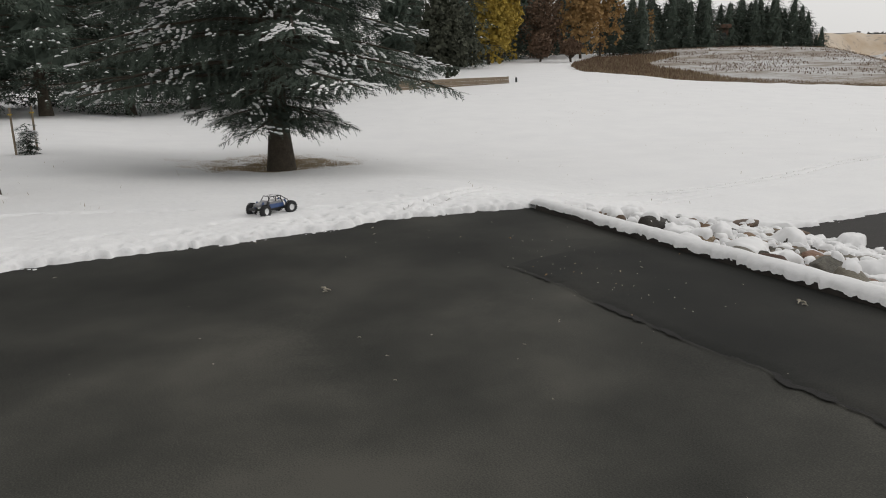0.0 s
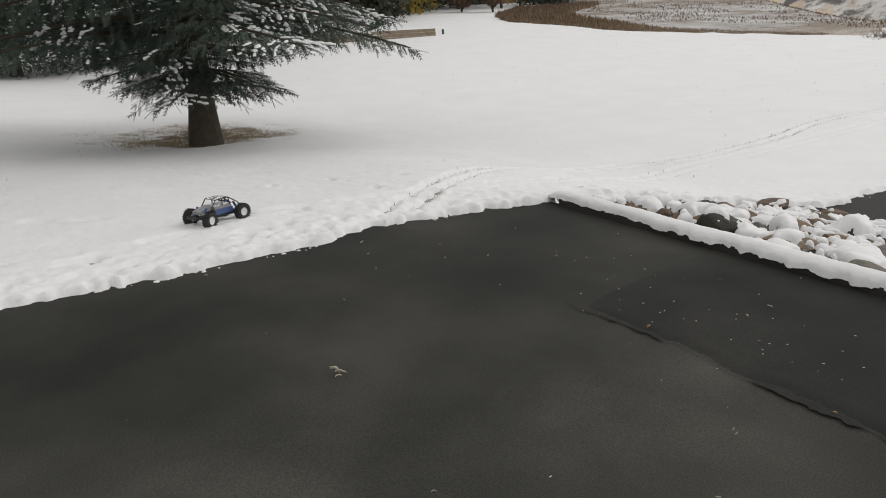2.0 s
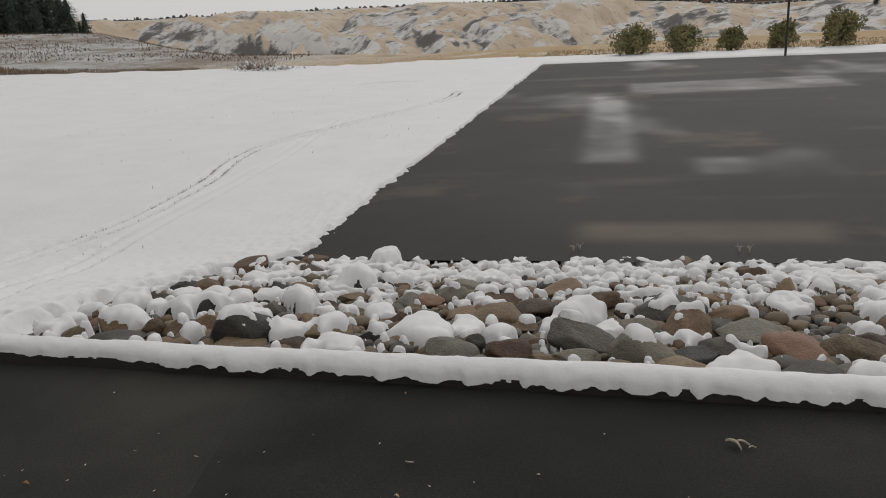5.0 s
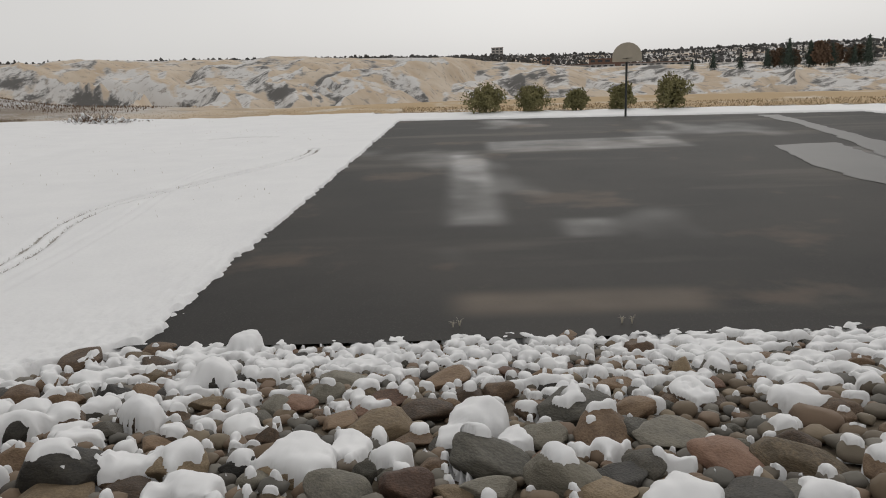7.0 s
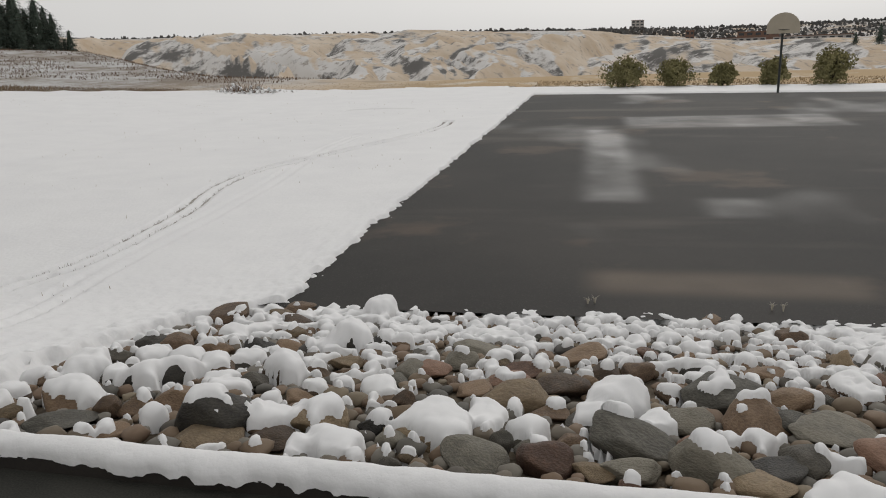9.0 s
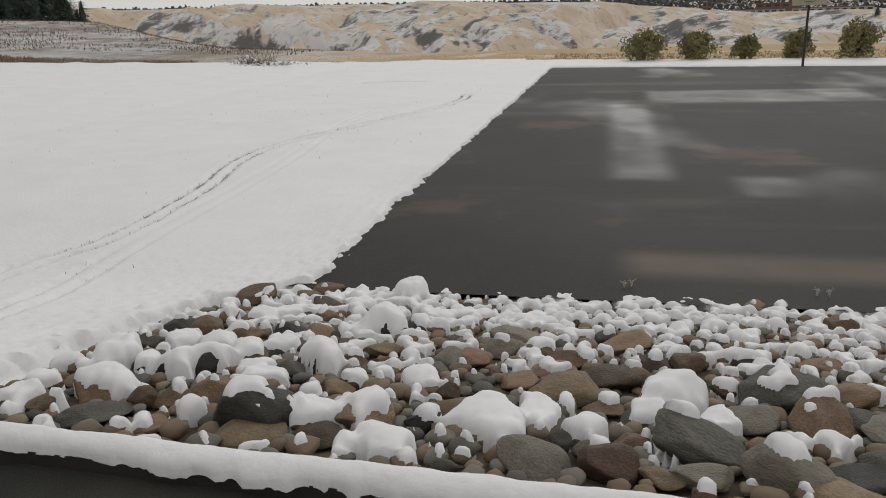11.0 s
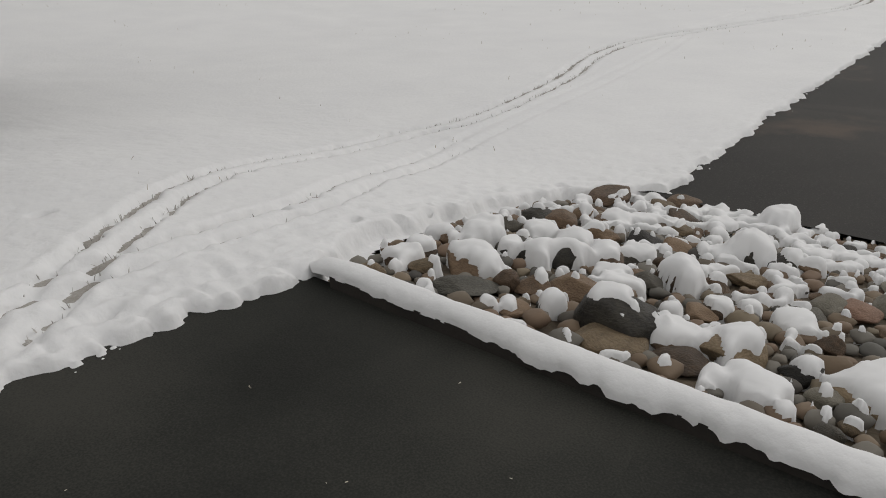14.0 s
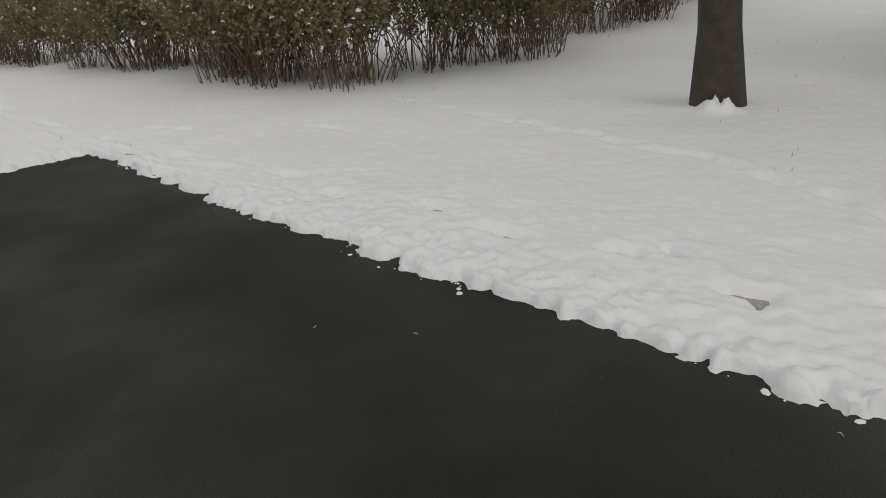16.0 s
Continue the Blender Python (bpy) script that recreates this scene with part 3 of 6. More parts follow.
STEPS_LAWN = [(-7.5, -7.0), (-7.3, -6.1), (-7.13, -5.15), (-6.93, -4.67), (-6.95, -4.22), (-6.74, -3.80), (-6.78, -3.40), (-6.61, -2.98), (-6.47, -2.40), (-6.50, -2.05), (-6.37, -1.71), (-6.1, -1.2), (-5.9, -0.7), (-5.6, -0.2)]
STEPS_CROSS = [(-4.62, -8.97), (-4.81, -8.44), (-5.77, -6.51), (-5.76, -6.15)]


HOLES = [(-5.9, 2.6), (-5.46, 3.37), (-4.9, 2.7), (-3.95, 2.17), (-3.57, 1.2), (-4.42, 1.65), (-3.62, 2.84), (-6.09, 1.9), (-4.28, 4.48), (-3.8, 1.75), (-4.0, 1.3), (-3.75, 0.8), (-3.9, -0.4), (-4.3, -1.1), (-3.75, 4.7), (-3.85, 5.6), (-3.8, 6.4), (-3.7, 7.6)]


def build_snow():
    xs = np.concatenate([-np.geomspace(75, 18.6, 60)[:-1], np.arange(-18.5, -12, 0.12), np.arange(-12, -8.8, 0.075), np.arange(-8.8, -4.7, 0.042), np.arange(-4.7, -2.7, 0.025), np.arange(-2.7, -2.0, 0.04), np.linspace(-1.9, 19, 40), np.linspace(19.1, 19.9, 12), np.linspace(20.2, 45, 30)])
    ys = np.concatenate([-np.geomspace(45, 10.05, 50)[:-1], np.arange(-10, -5, 0.08), np.arange(-5, 4.2, 0.028), np.arange(4.2, 9, 0.046), np.linspace(9.05, 41, 270), np.linspace(41.2, 64, 60)])
    X, Y = np.meshgrid(xs, ys, indexing="ij")
    rag = 0.16 * (fbm(X * 2.3, Y * 2.3, 21) - 0.5) + 0.20 * (fbm(X * 7, Y * 7, 22, 3) - 0.5)
    puff = np.abs(2 * vnoise(X * 9, Y * 9, 61) - 1) + 0.5 * np.abs(2 * vnoise(X * 17 + 5, Y * 17, 62) - 1)
    puff = (puff - 0.6) * ease((4.4 - Y) / 0.8)
    D = outside(X, Y) + rag + 0.07 * puff
    D = np.minimum(D, (lawn_end(X) - Y) * 0.5 + 1.2 * (fbm(X, Y, 27) - 0.5))
    cover = ease((D + 0.03) / 0.09)
    edge = ease((1.3 - D) / 1.2) * ease(D / 0.1)
    Z = lawn(X, Y) + 0.068 * cover - 0.07 * (1 - cover)
    near = ease((16 - np.hypot(X, Y)) / 8)
    lumps = fbm(X * 12, Y * 12, 24, 2) - 0.5
    Z = Z + cover * (0.03 * (fbm(X * 1.1, Y * 1.1, 23) - 0.5) + near * (lumps * (0.020 + 0.020 * edge) + (0.042 * puff + 0.05 * (fbm(X * 11, Y * 11, 49, 2) - 0.5) * ease((Y - 3.8) / 0.8)) * ease((0.85 - D) / 0.8) * ease(D / 0.06)))
    Z = Z + near * cover * 0.014 * (fbm(X * 3, Y * 3, 26, 3) - 0.5)
    for line, depth in ((TRACK_OUT, 0.088), (TRACK_LOOP, 0.085), (TRACK_BACK, 0.078)):
        d, run = offset_from(rounded(line), X, Y)
        wear = ease((D - 0.05) / 0.35) * depth * (0.74 + 0.56 * ease((Y - 2.6) / 1.4)) * (0.45 + 0.55 * fbm(run * 4.5, np.sign(d) * 3 + 5, 28, 5) + 0.35 * (fbm(X * 16, Y * 16, 40, 2) - 0.5))
        if line is TRACK_BACK:
            wear = wear * (1 - 0.85 * ease((Y - 6) / 4))
        d = d + 0.09 * (fbm(X * 8, Y * 8, 35, 2) - 0.5)
        rut = np.exp(-((np.abs(d) - 0.14) / (0.060 + 0.018 * ease((Y - 8) / 14))) ** 4)
        Z = Z - wear * rut + 0.014 * np.exp(-((np.abs(d) - 0.25) / 0.045) ** 2) * fbm(X * 5, Y * 5, 29)
    for trail in (STEPS_EDGE, STEPS_LAWN, STEPS_CROSS):
        for k, (hx, hy) in enumerate(trail):
            a, b = trail[max(0, k - 1)], trail[min(len(trail) - 1, k + 1)]
            n = math.hypot(b[0] - a[0], b[1] - a[1])
            c, q = (b[0] - a[0]) / n, (b[1] - a[1]) / n
            near_by = (np.abs(X - hx) < 0.5) & (np.abs(Y - hy) < 0.5)
            u = X - hx + 0.05 * (fbm(X * 12, Y * 12, 43, 2) - 0.5)
            v = Y - hy + 0.05 * (fbm(X * 12 + 9, Y * 12, 43, 2) - 0.5)
            along, across = u * c + v * q, v * c - u * q
            press = np.exp(-(along / (0.15 + 0.03 * (k % 3))) ** 4 - (across / 0.078) ** 4)
            toe = np.exp(-((along - 0.07) / 0.06) ** 2 - (across / 0.055) ** 2)
            small = 1.0 if trail is STEPS_EDGE else 0.8
            Z = np.where(near_by, Z - small * (0.050 + 0.006 * (k * 5 % 3)) * press - 0.026 * (0.4 + 0.6 * (k % 2)) * toe + 0.007 * np.exp(-(along / 0.2) ** 4 - ((np.abs(across) - 0.12) / 0.035) ** 2), Z)
    for k, (hx, hy) in enumerate(HOLES):
        u, v = X - hx + 0.03 * (fbm(X * 14, Y * 14, 42, 2) - 0.5), Y - hy
        c, q = math.cos(k * 1.3), math.sin(k * 1.3)
        Z = Z - (0.055 + 0.015 * (k % 3)) * np.exp(-((u * c + v * q) / 0.075) ** 4 - ((v * c - u * q) / 0.038) ** 4)
    # thin, patchy snow over the needle litter beneath the big spruce
    e = np.hypot((X + 14.7) / 2.6, (Y - 3.2) / 2.9) + 0.5 * (fbm(X * 1.5, Y * 1.5, 46, 3) - 0.5)
    Z = Z - ease((1.2 - e) / 0.8) * (0.060 + 0.05 * (fbm(X * 5, Y * 5, 34, 3) - 0.5))
    drift = np.hypot((X + 8.23) / 0.13, (Y + 2.70) / 0.15)
    Z = Z + 0.21 * np.exp(-drift ** 2) * np.clip(-0.3 + 2.2 * fbm(X * 9, Y * 9, 38, 3), 0, 1.5) + 0.05 * np.exp(-((X + 8.50) ** 2 + (Y + 2.86) ** 2) / 0.2)
    keep = (D > -0.10)
    k = keep[:-1, :-1] | keep[1:, :-1] | keep[:-1, 1:] | keep[1:, 1:]
    ob = sheet("snow", np.stack([X, Y, Z], -1).reshape(-1, 3).tolist(), grid_faces(len(xs), len(ys), k).tolist(), M_SNOW)
    tagged(ob, "thin fresh snow over the lawn, rutted by wheels and footprints", "snow", kind="structure")
    xs = np.concatenate([np.linspace(-76, -20.2, 50), np.arange(-20, -12, 0.3), np.arange(-11.9, -2, 0.16), np.linspace(-1.8, 40, 50)])
    ys = np.concatenate([np.linspace(-46, -6.1, 40), np.arange(-6, 12, 0.18), np.linspace(12.2, 64, 80)])
    X, Y = np.meshgrid(xs, ys, indexing="ij")
    D = outside(X, Y)
    ok = (D > 0.17) & (Y < lawn_end(X) + 1.5)
    k = ok[:-1, :-1] & ok[1:, :-1] & ok[:-1, 1:] & ok[1:, 1:]
    ob = sheet("lawn", np.stack([X, Y, lawn(X, Y) + 0.008], -1).reshape(-1, 3).tolist(), grid_faces(len(xs), len(ys), k).tolist(), M_LITTER)
    tagged(ob, "dormant tan lawn grass and needle litter under the snow", "lawn", kind="structure")


build_snow()


def build_crumbs():
    """Lumps of snow that broke off along the thawed edges."""
    rnd = np.random.RandomState(15)
    n = 60000
    x = np.concatenate([rnd.uniform(-3.7, -2.8, n), rnd.uniform(-3.2, -1.9, n // 2)])
    y = np.concatenate([rnd.uniform(-8.6, 3.7, n), rnd.uniform(8.3, 40, n // 2)])
    d = outside(x, y)
    rag = 0.16 * (fbm(x * 2.3, y * 2.3, 21) - 0.5) + 0.20 * (fbm(x * 7, y * 7, 22, 3) - 0.5)
    rag = rag + 0.07 * (np.abs(2 * vnoise(x * 9, y * 9, 61) - 1) + 0.5 * np.abs(2 * vnoise(x * 17 + 5, y * 17, 62) - 1) - 0.6) * ease((4.4 - y) / 0.8)
    keep = (np.abs(d + rag + 0.02) < 0.03) & (rnd.rand(len(x)) < 0.03 * (fbm(x * 2, y * 2, 63, 2) > 0.5))
    x, y = x[keep], y[keep]
    z = np.where(y < 4, 0.0, court_z(y))
    s = 0.012 + 0.034 * rnd.rand(len(x)) ** 3
    m = len(x)
    ring = [(math.cos(a), math.sin(a)) for a in np.arange(6) * math.pi / 3]
    t = np.array([(0.5 * u, 0.5 * v, -0.05) for u, v in ring] + [(0.36 * u, 0.32 * v, 0.15) for u, v in ring] + [(0.05, 0, 0.21)])
    f = np.array([(i, (i + 1) % 6, 6 + (i + 1) % 6) for i in range(6)] + [(i, 6 + (i + 1) % 6, 6 + i) for i in range(6)] + [(6 + i, 6 + (i + 1) % 6, 12) for i in range(6)])
    a = rnd.uniform(0, 6.28, m)
    c, q = np.cos(a)[:, None], np.sin(a)[:, None]
    u, v = t[None, :, 0] * s[:, None] * rnd.uniform(0.7, 1.5, (m, 1)), t[None, :, 1] * s[:, None]
    V = np.stack([x[:, None] + u * c - v * q, y[:, None] + u * q + v * c, z[:, None] + t[None, :, 2] * s[:, None]], -1)
    F = f[None] + 13 * np.arange(m)[:, None, None]
    ob = sheet("snow_crumbs", V.reshape(-1, 3).tolist(), F.reshape(-1, 3).tolist(), M_SNOW)
    tagged(ob, "crumbs of snow along the thawed edge", "snow", kind="stuff")


build_crumbs()


def build_kerb():
    bm = bmesh.new()
    bmesh.ops.create_cube(bm, size=1, matrix=Matrix.Translation((8.4, float(kerb_line(8.4)) + 0.09, -0.06)) @ Matrix.Rotation(math.atan(-0.024), 4, "Z") @ Matrix.Diagonal((22.8, 0.14, 0.28, 1)))
    bmesh.ops.bevel(bm, geom=bm.edges[:], offset=0.012, segments=2, affect="EDGES")
    ob = part("kerb", bm, M_TIMBER)
    tagged(ob, "low timber edging along the drive under snow, shade in its colour", "kerb", kind="structure")
    us, vs = np.linspace(EDGE_X + 0.16, 19.8, 1300), np.linspace(0, 1, 15)
    U, V = np.meshgrid(us, vs, indexing="ij")
    ang = V * math.pi
    w = 0.078 + 0.02 * (fbm(U * 1.3, U * 0, 31) - 0.5)
    full = ease((U + 2.4) / 1.6)
    hang = 0.004 + (0.006 + 0.022 * full) * ease((0.25 * fbm(U * 1.8, U * 0 + 7, 32, 4) + 0.75 * fbm(U * 17, U * 0 + 3, 39, 5) - 0.30) / 0.42)
    for at, drop, reach in ((-2.64, 0.012, 0.05), (-1.63, 0.032, 0.10), (-1.28, 0.014, 0.06), (-0.6, 0.016, 0.12), (-0.35, 0.016, 0.06), (0.0, 0.018, 0.10), (0.51, 0.022, 0.10), (0.74, 0.020, 0.05), (1.29, 0.016, 0.08), (1.78, 0.018, 0.09)):
        hang = hang + 0.6 * drop * np.exp(-((U - at) / (0.7 * reach)) ** 2)
    bulge = hang * 0.75 * np.clip(np.cos(ang), 0, 1) ** 2
    foot = np.where(V < 0.5, 0.068 - hang, -0.06)
    head = 0.142 + 0.02 * (fbm(U * 0.9, U * 0, 36) - 0.5) - 0.06 * ease((EDGE_X + 0.43 - U) / 0.3)
    Yk = kerb_line(U) + 0.10 - np.cos(ang) * w - bulge + 0.022 * (fbm(U * 11, V * 5, 37, 3) - 0.5)
    Zk = foot + (head - foot) * np.sin(ang) ** 0.62 + 0.014 * (fbm(U * 7, V * 3, 33, 3) - 0.5)
    taper = ease((U - us[0]) / 0.15)
    Zk = Zk * taper + 0.06 * (1 - taper)
    Yk = kerb_line(U) + 0.10 + (Yk - kerb_line(U) - 0.10) * (0.25 + 0.75 * taper)
    sheet("snow_roll", np.stack([U, Yk, Zk], -1).reshape(-1, 3).tolist(), grid_faces(len(us), len(vs)).tolist(), M_SNOW, ob)


build_kerb()


def build_bed():
    xs, ys = np.linspace(-3.95, 20, 250), np.linspace(KERB_Y + 0.1, COURT_Y0 + 0.35, 45)
    X, Y = np.meshgrid(xs, ys, indexing="ij")
    Z = bed(X, Y) - 0.05 + 0.05 * (fbm(X * 3, Y * 3, 41) - 0.5) - 0.14 * ease((outside(X, Y) + 0.06) / 0.1)
    ob = sheet("stone_bed", np.stack([X, Y, Z], -1).reshape(-1, 3).tolist(), grid_faces(len(xs), len(ys)).tolist(), M_SOIL)
    tagged(ob, "dark soil under the loose river stones", "stone bed", kind="structure")


build_bed()


# ---- loose stones in the bed ----
def stone_mesh(seed, level=3):
    """A worn fieldstone about 1 m across: broken planes with rounded edges."""
    rnd = random.Random(seed)
    bm = bmesh.new()
    bmesh.ops.create_icosphere(bm, subdivisions=level, radius=0.5)
    shift = Vector((seed * 7.3, seed * 3.1, seed * 1.7))
    cuts = []
    for k in range(11):
        v = Vector((rnd.gauss(0, 1), rnd.gauss(0, 1), rnd.gauss(0, 0.9))).normalized()
        cuts.append((v, rnd.uniform(0.27, 0.44)))
    for v in bm.verts:
        p = v.co * (1 + 0.30 * noise.noise(v.co * 1.6 + shift))
        for c, d in cuts:
            over = p.dot(c) - d
            if over > 0:
                p -= c * (over - 0.035 * (1 - math.exp(-over / 0.05)))
        p *= 1 + 0.05 * noise.noise(p * 5 + shift) + 0.02 * noise.noise(p * 13 + shift)
        v.co = p
    bm.normal_update()
    return bm


STONE_BANK, SURFACE = {}, []


def stone(x, y, w, h, snowy, tint, turn=None, variety=[0], fine=3):
    """One stone w wide and h high, sunk a little into the bed; snowy: how much of it lies under snow."""
    variety[0] += 1
    k = (variety[0] % 24, fine)
    if k not in STONE_BANK:
        bm = stone_mesh(k[0] + 30 * (fine - 3), fine)
        me = bpy.data.meshes.new("river_stone")
        bm.to_mesh(me)
        me.polygons.foreach_set("use_smooth", [True] * len(me.polygons))
        STONE_BANK[k] = (bm, me, {})
    bm, me, tinted = STONE_BANK[k]
    if tint not in tinted:
        tinted[tint] = me.copy()
        tinted[tint].materials.append(STONES[tint])
    ob = new("river_stone", tinted[tint])
    rnd = random.Random(variety[0])
    a = rnd.uniform(-0.6, 0.6) + (math.pi if rnd.random() < 0.5 else 0) if turn is None else turn
    z = float(bed(np.array(x), np.array(y))) - 0.03
    ob.matrix_world = Matrix.Translation((x, y, z + h * 0.30)) @ Euler((rnd.uniform(-0.25, 0.25), rnd.uniform(-0.25, 0.25), a)).to_matrix().to_4x4() @ Matrix.Diagonal((w * 1.12, w * rnd.uniform(0.85, 1.1), h * 0.98, 1))
    names = {"g": "grey", "d": "dark grey", "b": "brown", "r": "reddish brown", "t": "tan"}
    if snowy < 0.1:
        words = f"{names[tint]} worn fieldstone, bare of snow, in the bed"
    elif snowy < 0.7:
        words = f"{names[tint]} worn fieldstone partly under snow"
    else:
        words = f"{names[tint]} fieldstone almost hidden under a snow dome"
    tagged(ob, words, "stone", "stones in the bed")
    SURFACE.append((x, y, np.array([ob.matrix_world @ v.co for v in bm.verts if v.normal.z > 0.08]), snowy))
    return ob


PLACED = []


def big(x, y, w, h, snowy, tint):
    PLACED.append((x, y, w * 0.56))
    wide = 1.06 if snowy > 0.7 else 1.2
    stone(x, y, w * wide, h * 1.12, snowy, tint, fine=4)


big(-3.25, 7.70, 0.42, 0.20, .15, "b")
big(-3.17, 7.56, 0.14, 0.08, 1, "g")
big(-2.69, 8.23, 0.33, 0.11, .15, "b")
big(-2.74, 7.87, 0.25, 0.09, 0, "t")
big(-2.45, 7.59, 0.31, 0.09, .3, "b")
big(-1.78, 8.12, 0.32, 0.20, 1, "b")
big(-1.60, 6.73, 0.36, 0.22, 1, "d")
big(-1.37, 6.91, 0.21, 0.13, .9, "d")
big(-1.22, 6.89, 0.18, 0.11, .8, "b")
big(-2.09, 7.60, 0.26, 0.10, .9, "g")
big(-1.80, 6.60, 0.18, 0.07, .8, "b")
big(-2.32, 7.08, 0.24, 0.11, .2, "t")
big(-2.11, 6.56, 0.24, 0.09, .2, "b")
big(-2.34, 6.53, 0.29, 0.10, .4, "d")
big(-2.63, 7.16, 0.30, 0.09, .8, "b")
big(-2.87, 6.93, 0.29, 0.10, .8, "b")
big(-3.09, 6.86, 0.15, 0.15, .6, "b")
big(-2.60, 6.25, 0.25, 0.17, .3, "b")
big(-3.08, 6.46, 0.24, 0.15, .15, "b")
big(-3.28, 6.42, 0.24, 0.14, .15, "d")
big(-3.26, 5.92, 0.22, 0.13, .3, "d")
big(-3.02, 5.94, 0.26, 0.08, .9, "d")
big(-2.64, 5.83, 0.27, 0.11, .8, "b")
big(-2.77, 5.27, 0.22, 0.15, .5, "d")
big(-3.11, 5.34, 0.31, 0.17, 1, "g")
big(-2.61, 5.27, 0.23, 0.16, .4, "d")
big(-2.47, 5.42, 0.23, 0.15, .6, "d")
big(-2.27, 5.69, 0.24, 0.13, .6, "b")
big(-2.07, 5.41, 0.26, 0.08, .8, "d")
big(-2.23, 5.97, 0.27, 0.08, .8, "d")
big(-1.74, 5.63, 0.29, 0.18, 1, "b")
big(-1.87, 5.44, 0.19, 0.13, .15, "d")
big(-3.36, 5.18, 0.18, 0.10, .8, "b")
big(-3.47, 5.46, 0.08, 0.07, 0, "b")
big(-3.20, 4.76, 0.22, 0.08, .9, "b")
big(-3.05, 4.44, 0.25, 0.10, .8, "b")
big(-2.90, 4.46, 0.19, 0.10, .2, "t")
big(-3.28, 4.58, 0.15, 0.08, .2, "b")
big(-2.77, 4.75, 0.32, 0.16, .6, "b")
big(-2.51, 4.38, 0.32, 0.10, 0, "g")
big(-2.40, 4.63, 0.13, 0.14, .15, "b")
big(-2.27, 4.70, 0.18, 0.10, .5, "b")
big(-2.17, 4.33, 0.17, 0.06, .15, "b")
big(-2.04, 4.50, 0.12, 0.11, .6, "d")
big(-2.09, 4.87, 0.25, 0.15, .2, "b")
big(-1.66, 4.51, 0.37, 0.25, .45, "d")
big(-1.59, 4.30, 0.30, 0.09, 0, "t")
big(-1.93, 5.27, 0.25, 0.07, .9, "d")
big(-1.55, 4.94, 0.14, 0.08, .9, "d")
big(-1.50, 4.68, 0.18, 0.10, .1, "b")
big(-1.33, 4.56, 0.32, 0.10, .9, "b")
big(-1.36, 5.26, 0.19, 0.10, .9, "b")
big(-1.42, 5.13, 0.17, 0.10, .1, "b")
big(-1.08, 4.65, 0.28, 0.18, .5, "t")
big(-1.24, 4.72, 0.15, 0.09, .15, "b")
big(-1.23, 4.38, 0.22, 0.07, .1, "b")
big(-0.86, 4.32, 0.29, 0.09, .9, "d")
big(-0.77, 4.68, 0.17, 0.12, .5, "d")
big(-1.17, 5.84, 0.11, 0.08, .9, "g")
big(-0.98, 5.73, 0.20, 0.09, .2, "g")
big(-0.99, 5.40, 0.24, 0.07, .8, "b")
big(-1.43, 6.12, 0.24, 0.10, 0, "t")
big(-1.30, 5.77, 0.17, 0.10, .15, "b")
big(-1.53, 5.78, 0.17, 0.10, .2, "b")
big(-1.25, 5.48, 0.14, 0.06, .9, "b")
big(-0.75, 5.19, 0.13, 0.12, .15, "b")
big(-0.92, 5.99, 0.17, 0.11, 0, "g")
big(-0.76, 6.05, 0.23, 0.10, 0, "r")
big(-0.60, 6.33, 0.22, 0.15, .35, "g")
big(-0.52, 6.81, 0.35, 0.10, 0, "g")
big(-0.28, 6.38, 0.20, 0.11, .7, "t")
big(-0.12, 6.16, 0.25, 0.10, .15, "r")
big(-0.16, 5.86, 0.27, 0.08, .15, "r")
big(-0.37, 5.59, 0.26, 0.09, 0, "b")
big(-0.10, 5.35, 0.39, 0.12, .05, "t")
big(0.17, 5.70, 0.32, 0.14, 0, "b")
big(0.37, 5.74, 0.16, 0.14, 0, "b")
big(0.54, 5.29, 0.37, 0.21, .95, "g")
big(-0.44, 4.62, 0.40, 0.13, .95, "t")
big(-0.13, 4.25, 0.30, 0.10, 0, "g")
big(0.17, 4.29, 0.24, 0.15, .1, "r")
big(0.05, 4.67, 0.20, 0.13, .9, "g")
big(-0.06, 4.45, 0.11, 0.14, 0, "g")
big(0.28, 4.59, 0.18, 0.09, .15, "b")
big(0.59, 4.61, 0.45, 0.19, .25, "g")
big(0.59, 4.25, 0.25, 0.11, 0, "g")
big(0.40, 4.24, 0.17, 0.07, .15, "t")
big(0.75, 5.04, 0.28, 0.08, .9, "d")
big(0.36, 5.03, 0.23, 0.08, .9, "d")
big(0.15, 5.15, 0.19, 0.07, .2, "b")
big(-0.16, 4.88, 0.27, 0.08, .9, "d")
big(1.18, 5.58, 0.40, 0.22, .5, "g")
big(0.93, 5.09, 0.27, 0.15, .15, "g")
big(0.93, 4.35, 0.30, 0.20, .35, "g")
big(1.30, 5.09, 0.33, 0.18, .3, "b")
big(1.20, 4.36, 0.22, 0.12, 0, "d")
big(1.50, 5.11, 0.23, 0.14, 0, "g")
big(1.42, 4.49, 0.17, 0.10, .8, "g")
big(0.89, 4.68, 0.14, 0.09, 0, "r")
big(1.14, 4.22, 0.26, 0.08, 0, "t")
big(1.59, 5.68, 0.29, 0.13, .05, "b")
big(1.73, 5.76, 0.13, 0.09, .8, "b")
big(0.71, 6.22, 0.24, 0.14, 0, "b")
big(0.48, 6.17, 0.23, 0.10, .4, "b")
big(0.29, 6.71, 0.38, 0.11, 0, "b")
big(0.83, 6.95, 0.18, 0.10, 0, "r")
big(2.09, 7.66, 0.23, 0.14, .2, "b")
big(1.50, 8.28, 0.27, 0.11, .15, "b")
big(0.87, 5.63, 0.16, 0.11, .6, "b")
big(1.12, 6.71, 0.17, 0.12, .15, "b")
big(1.60, 6.40, 0.25, 0.10, .4, "b")
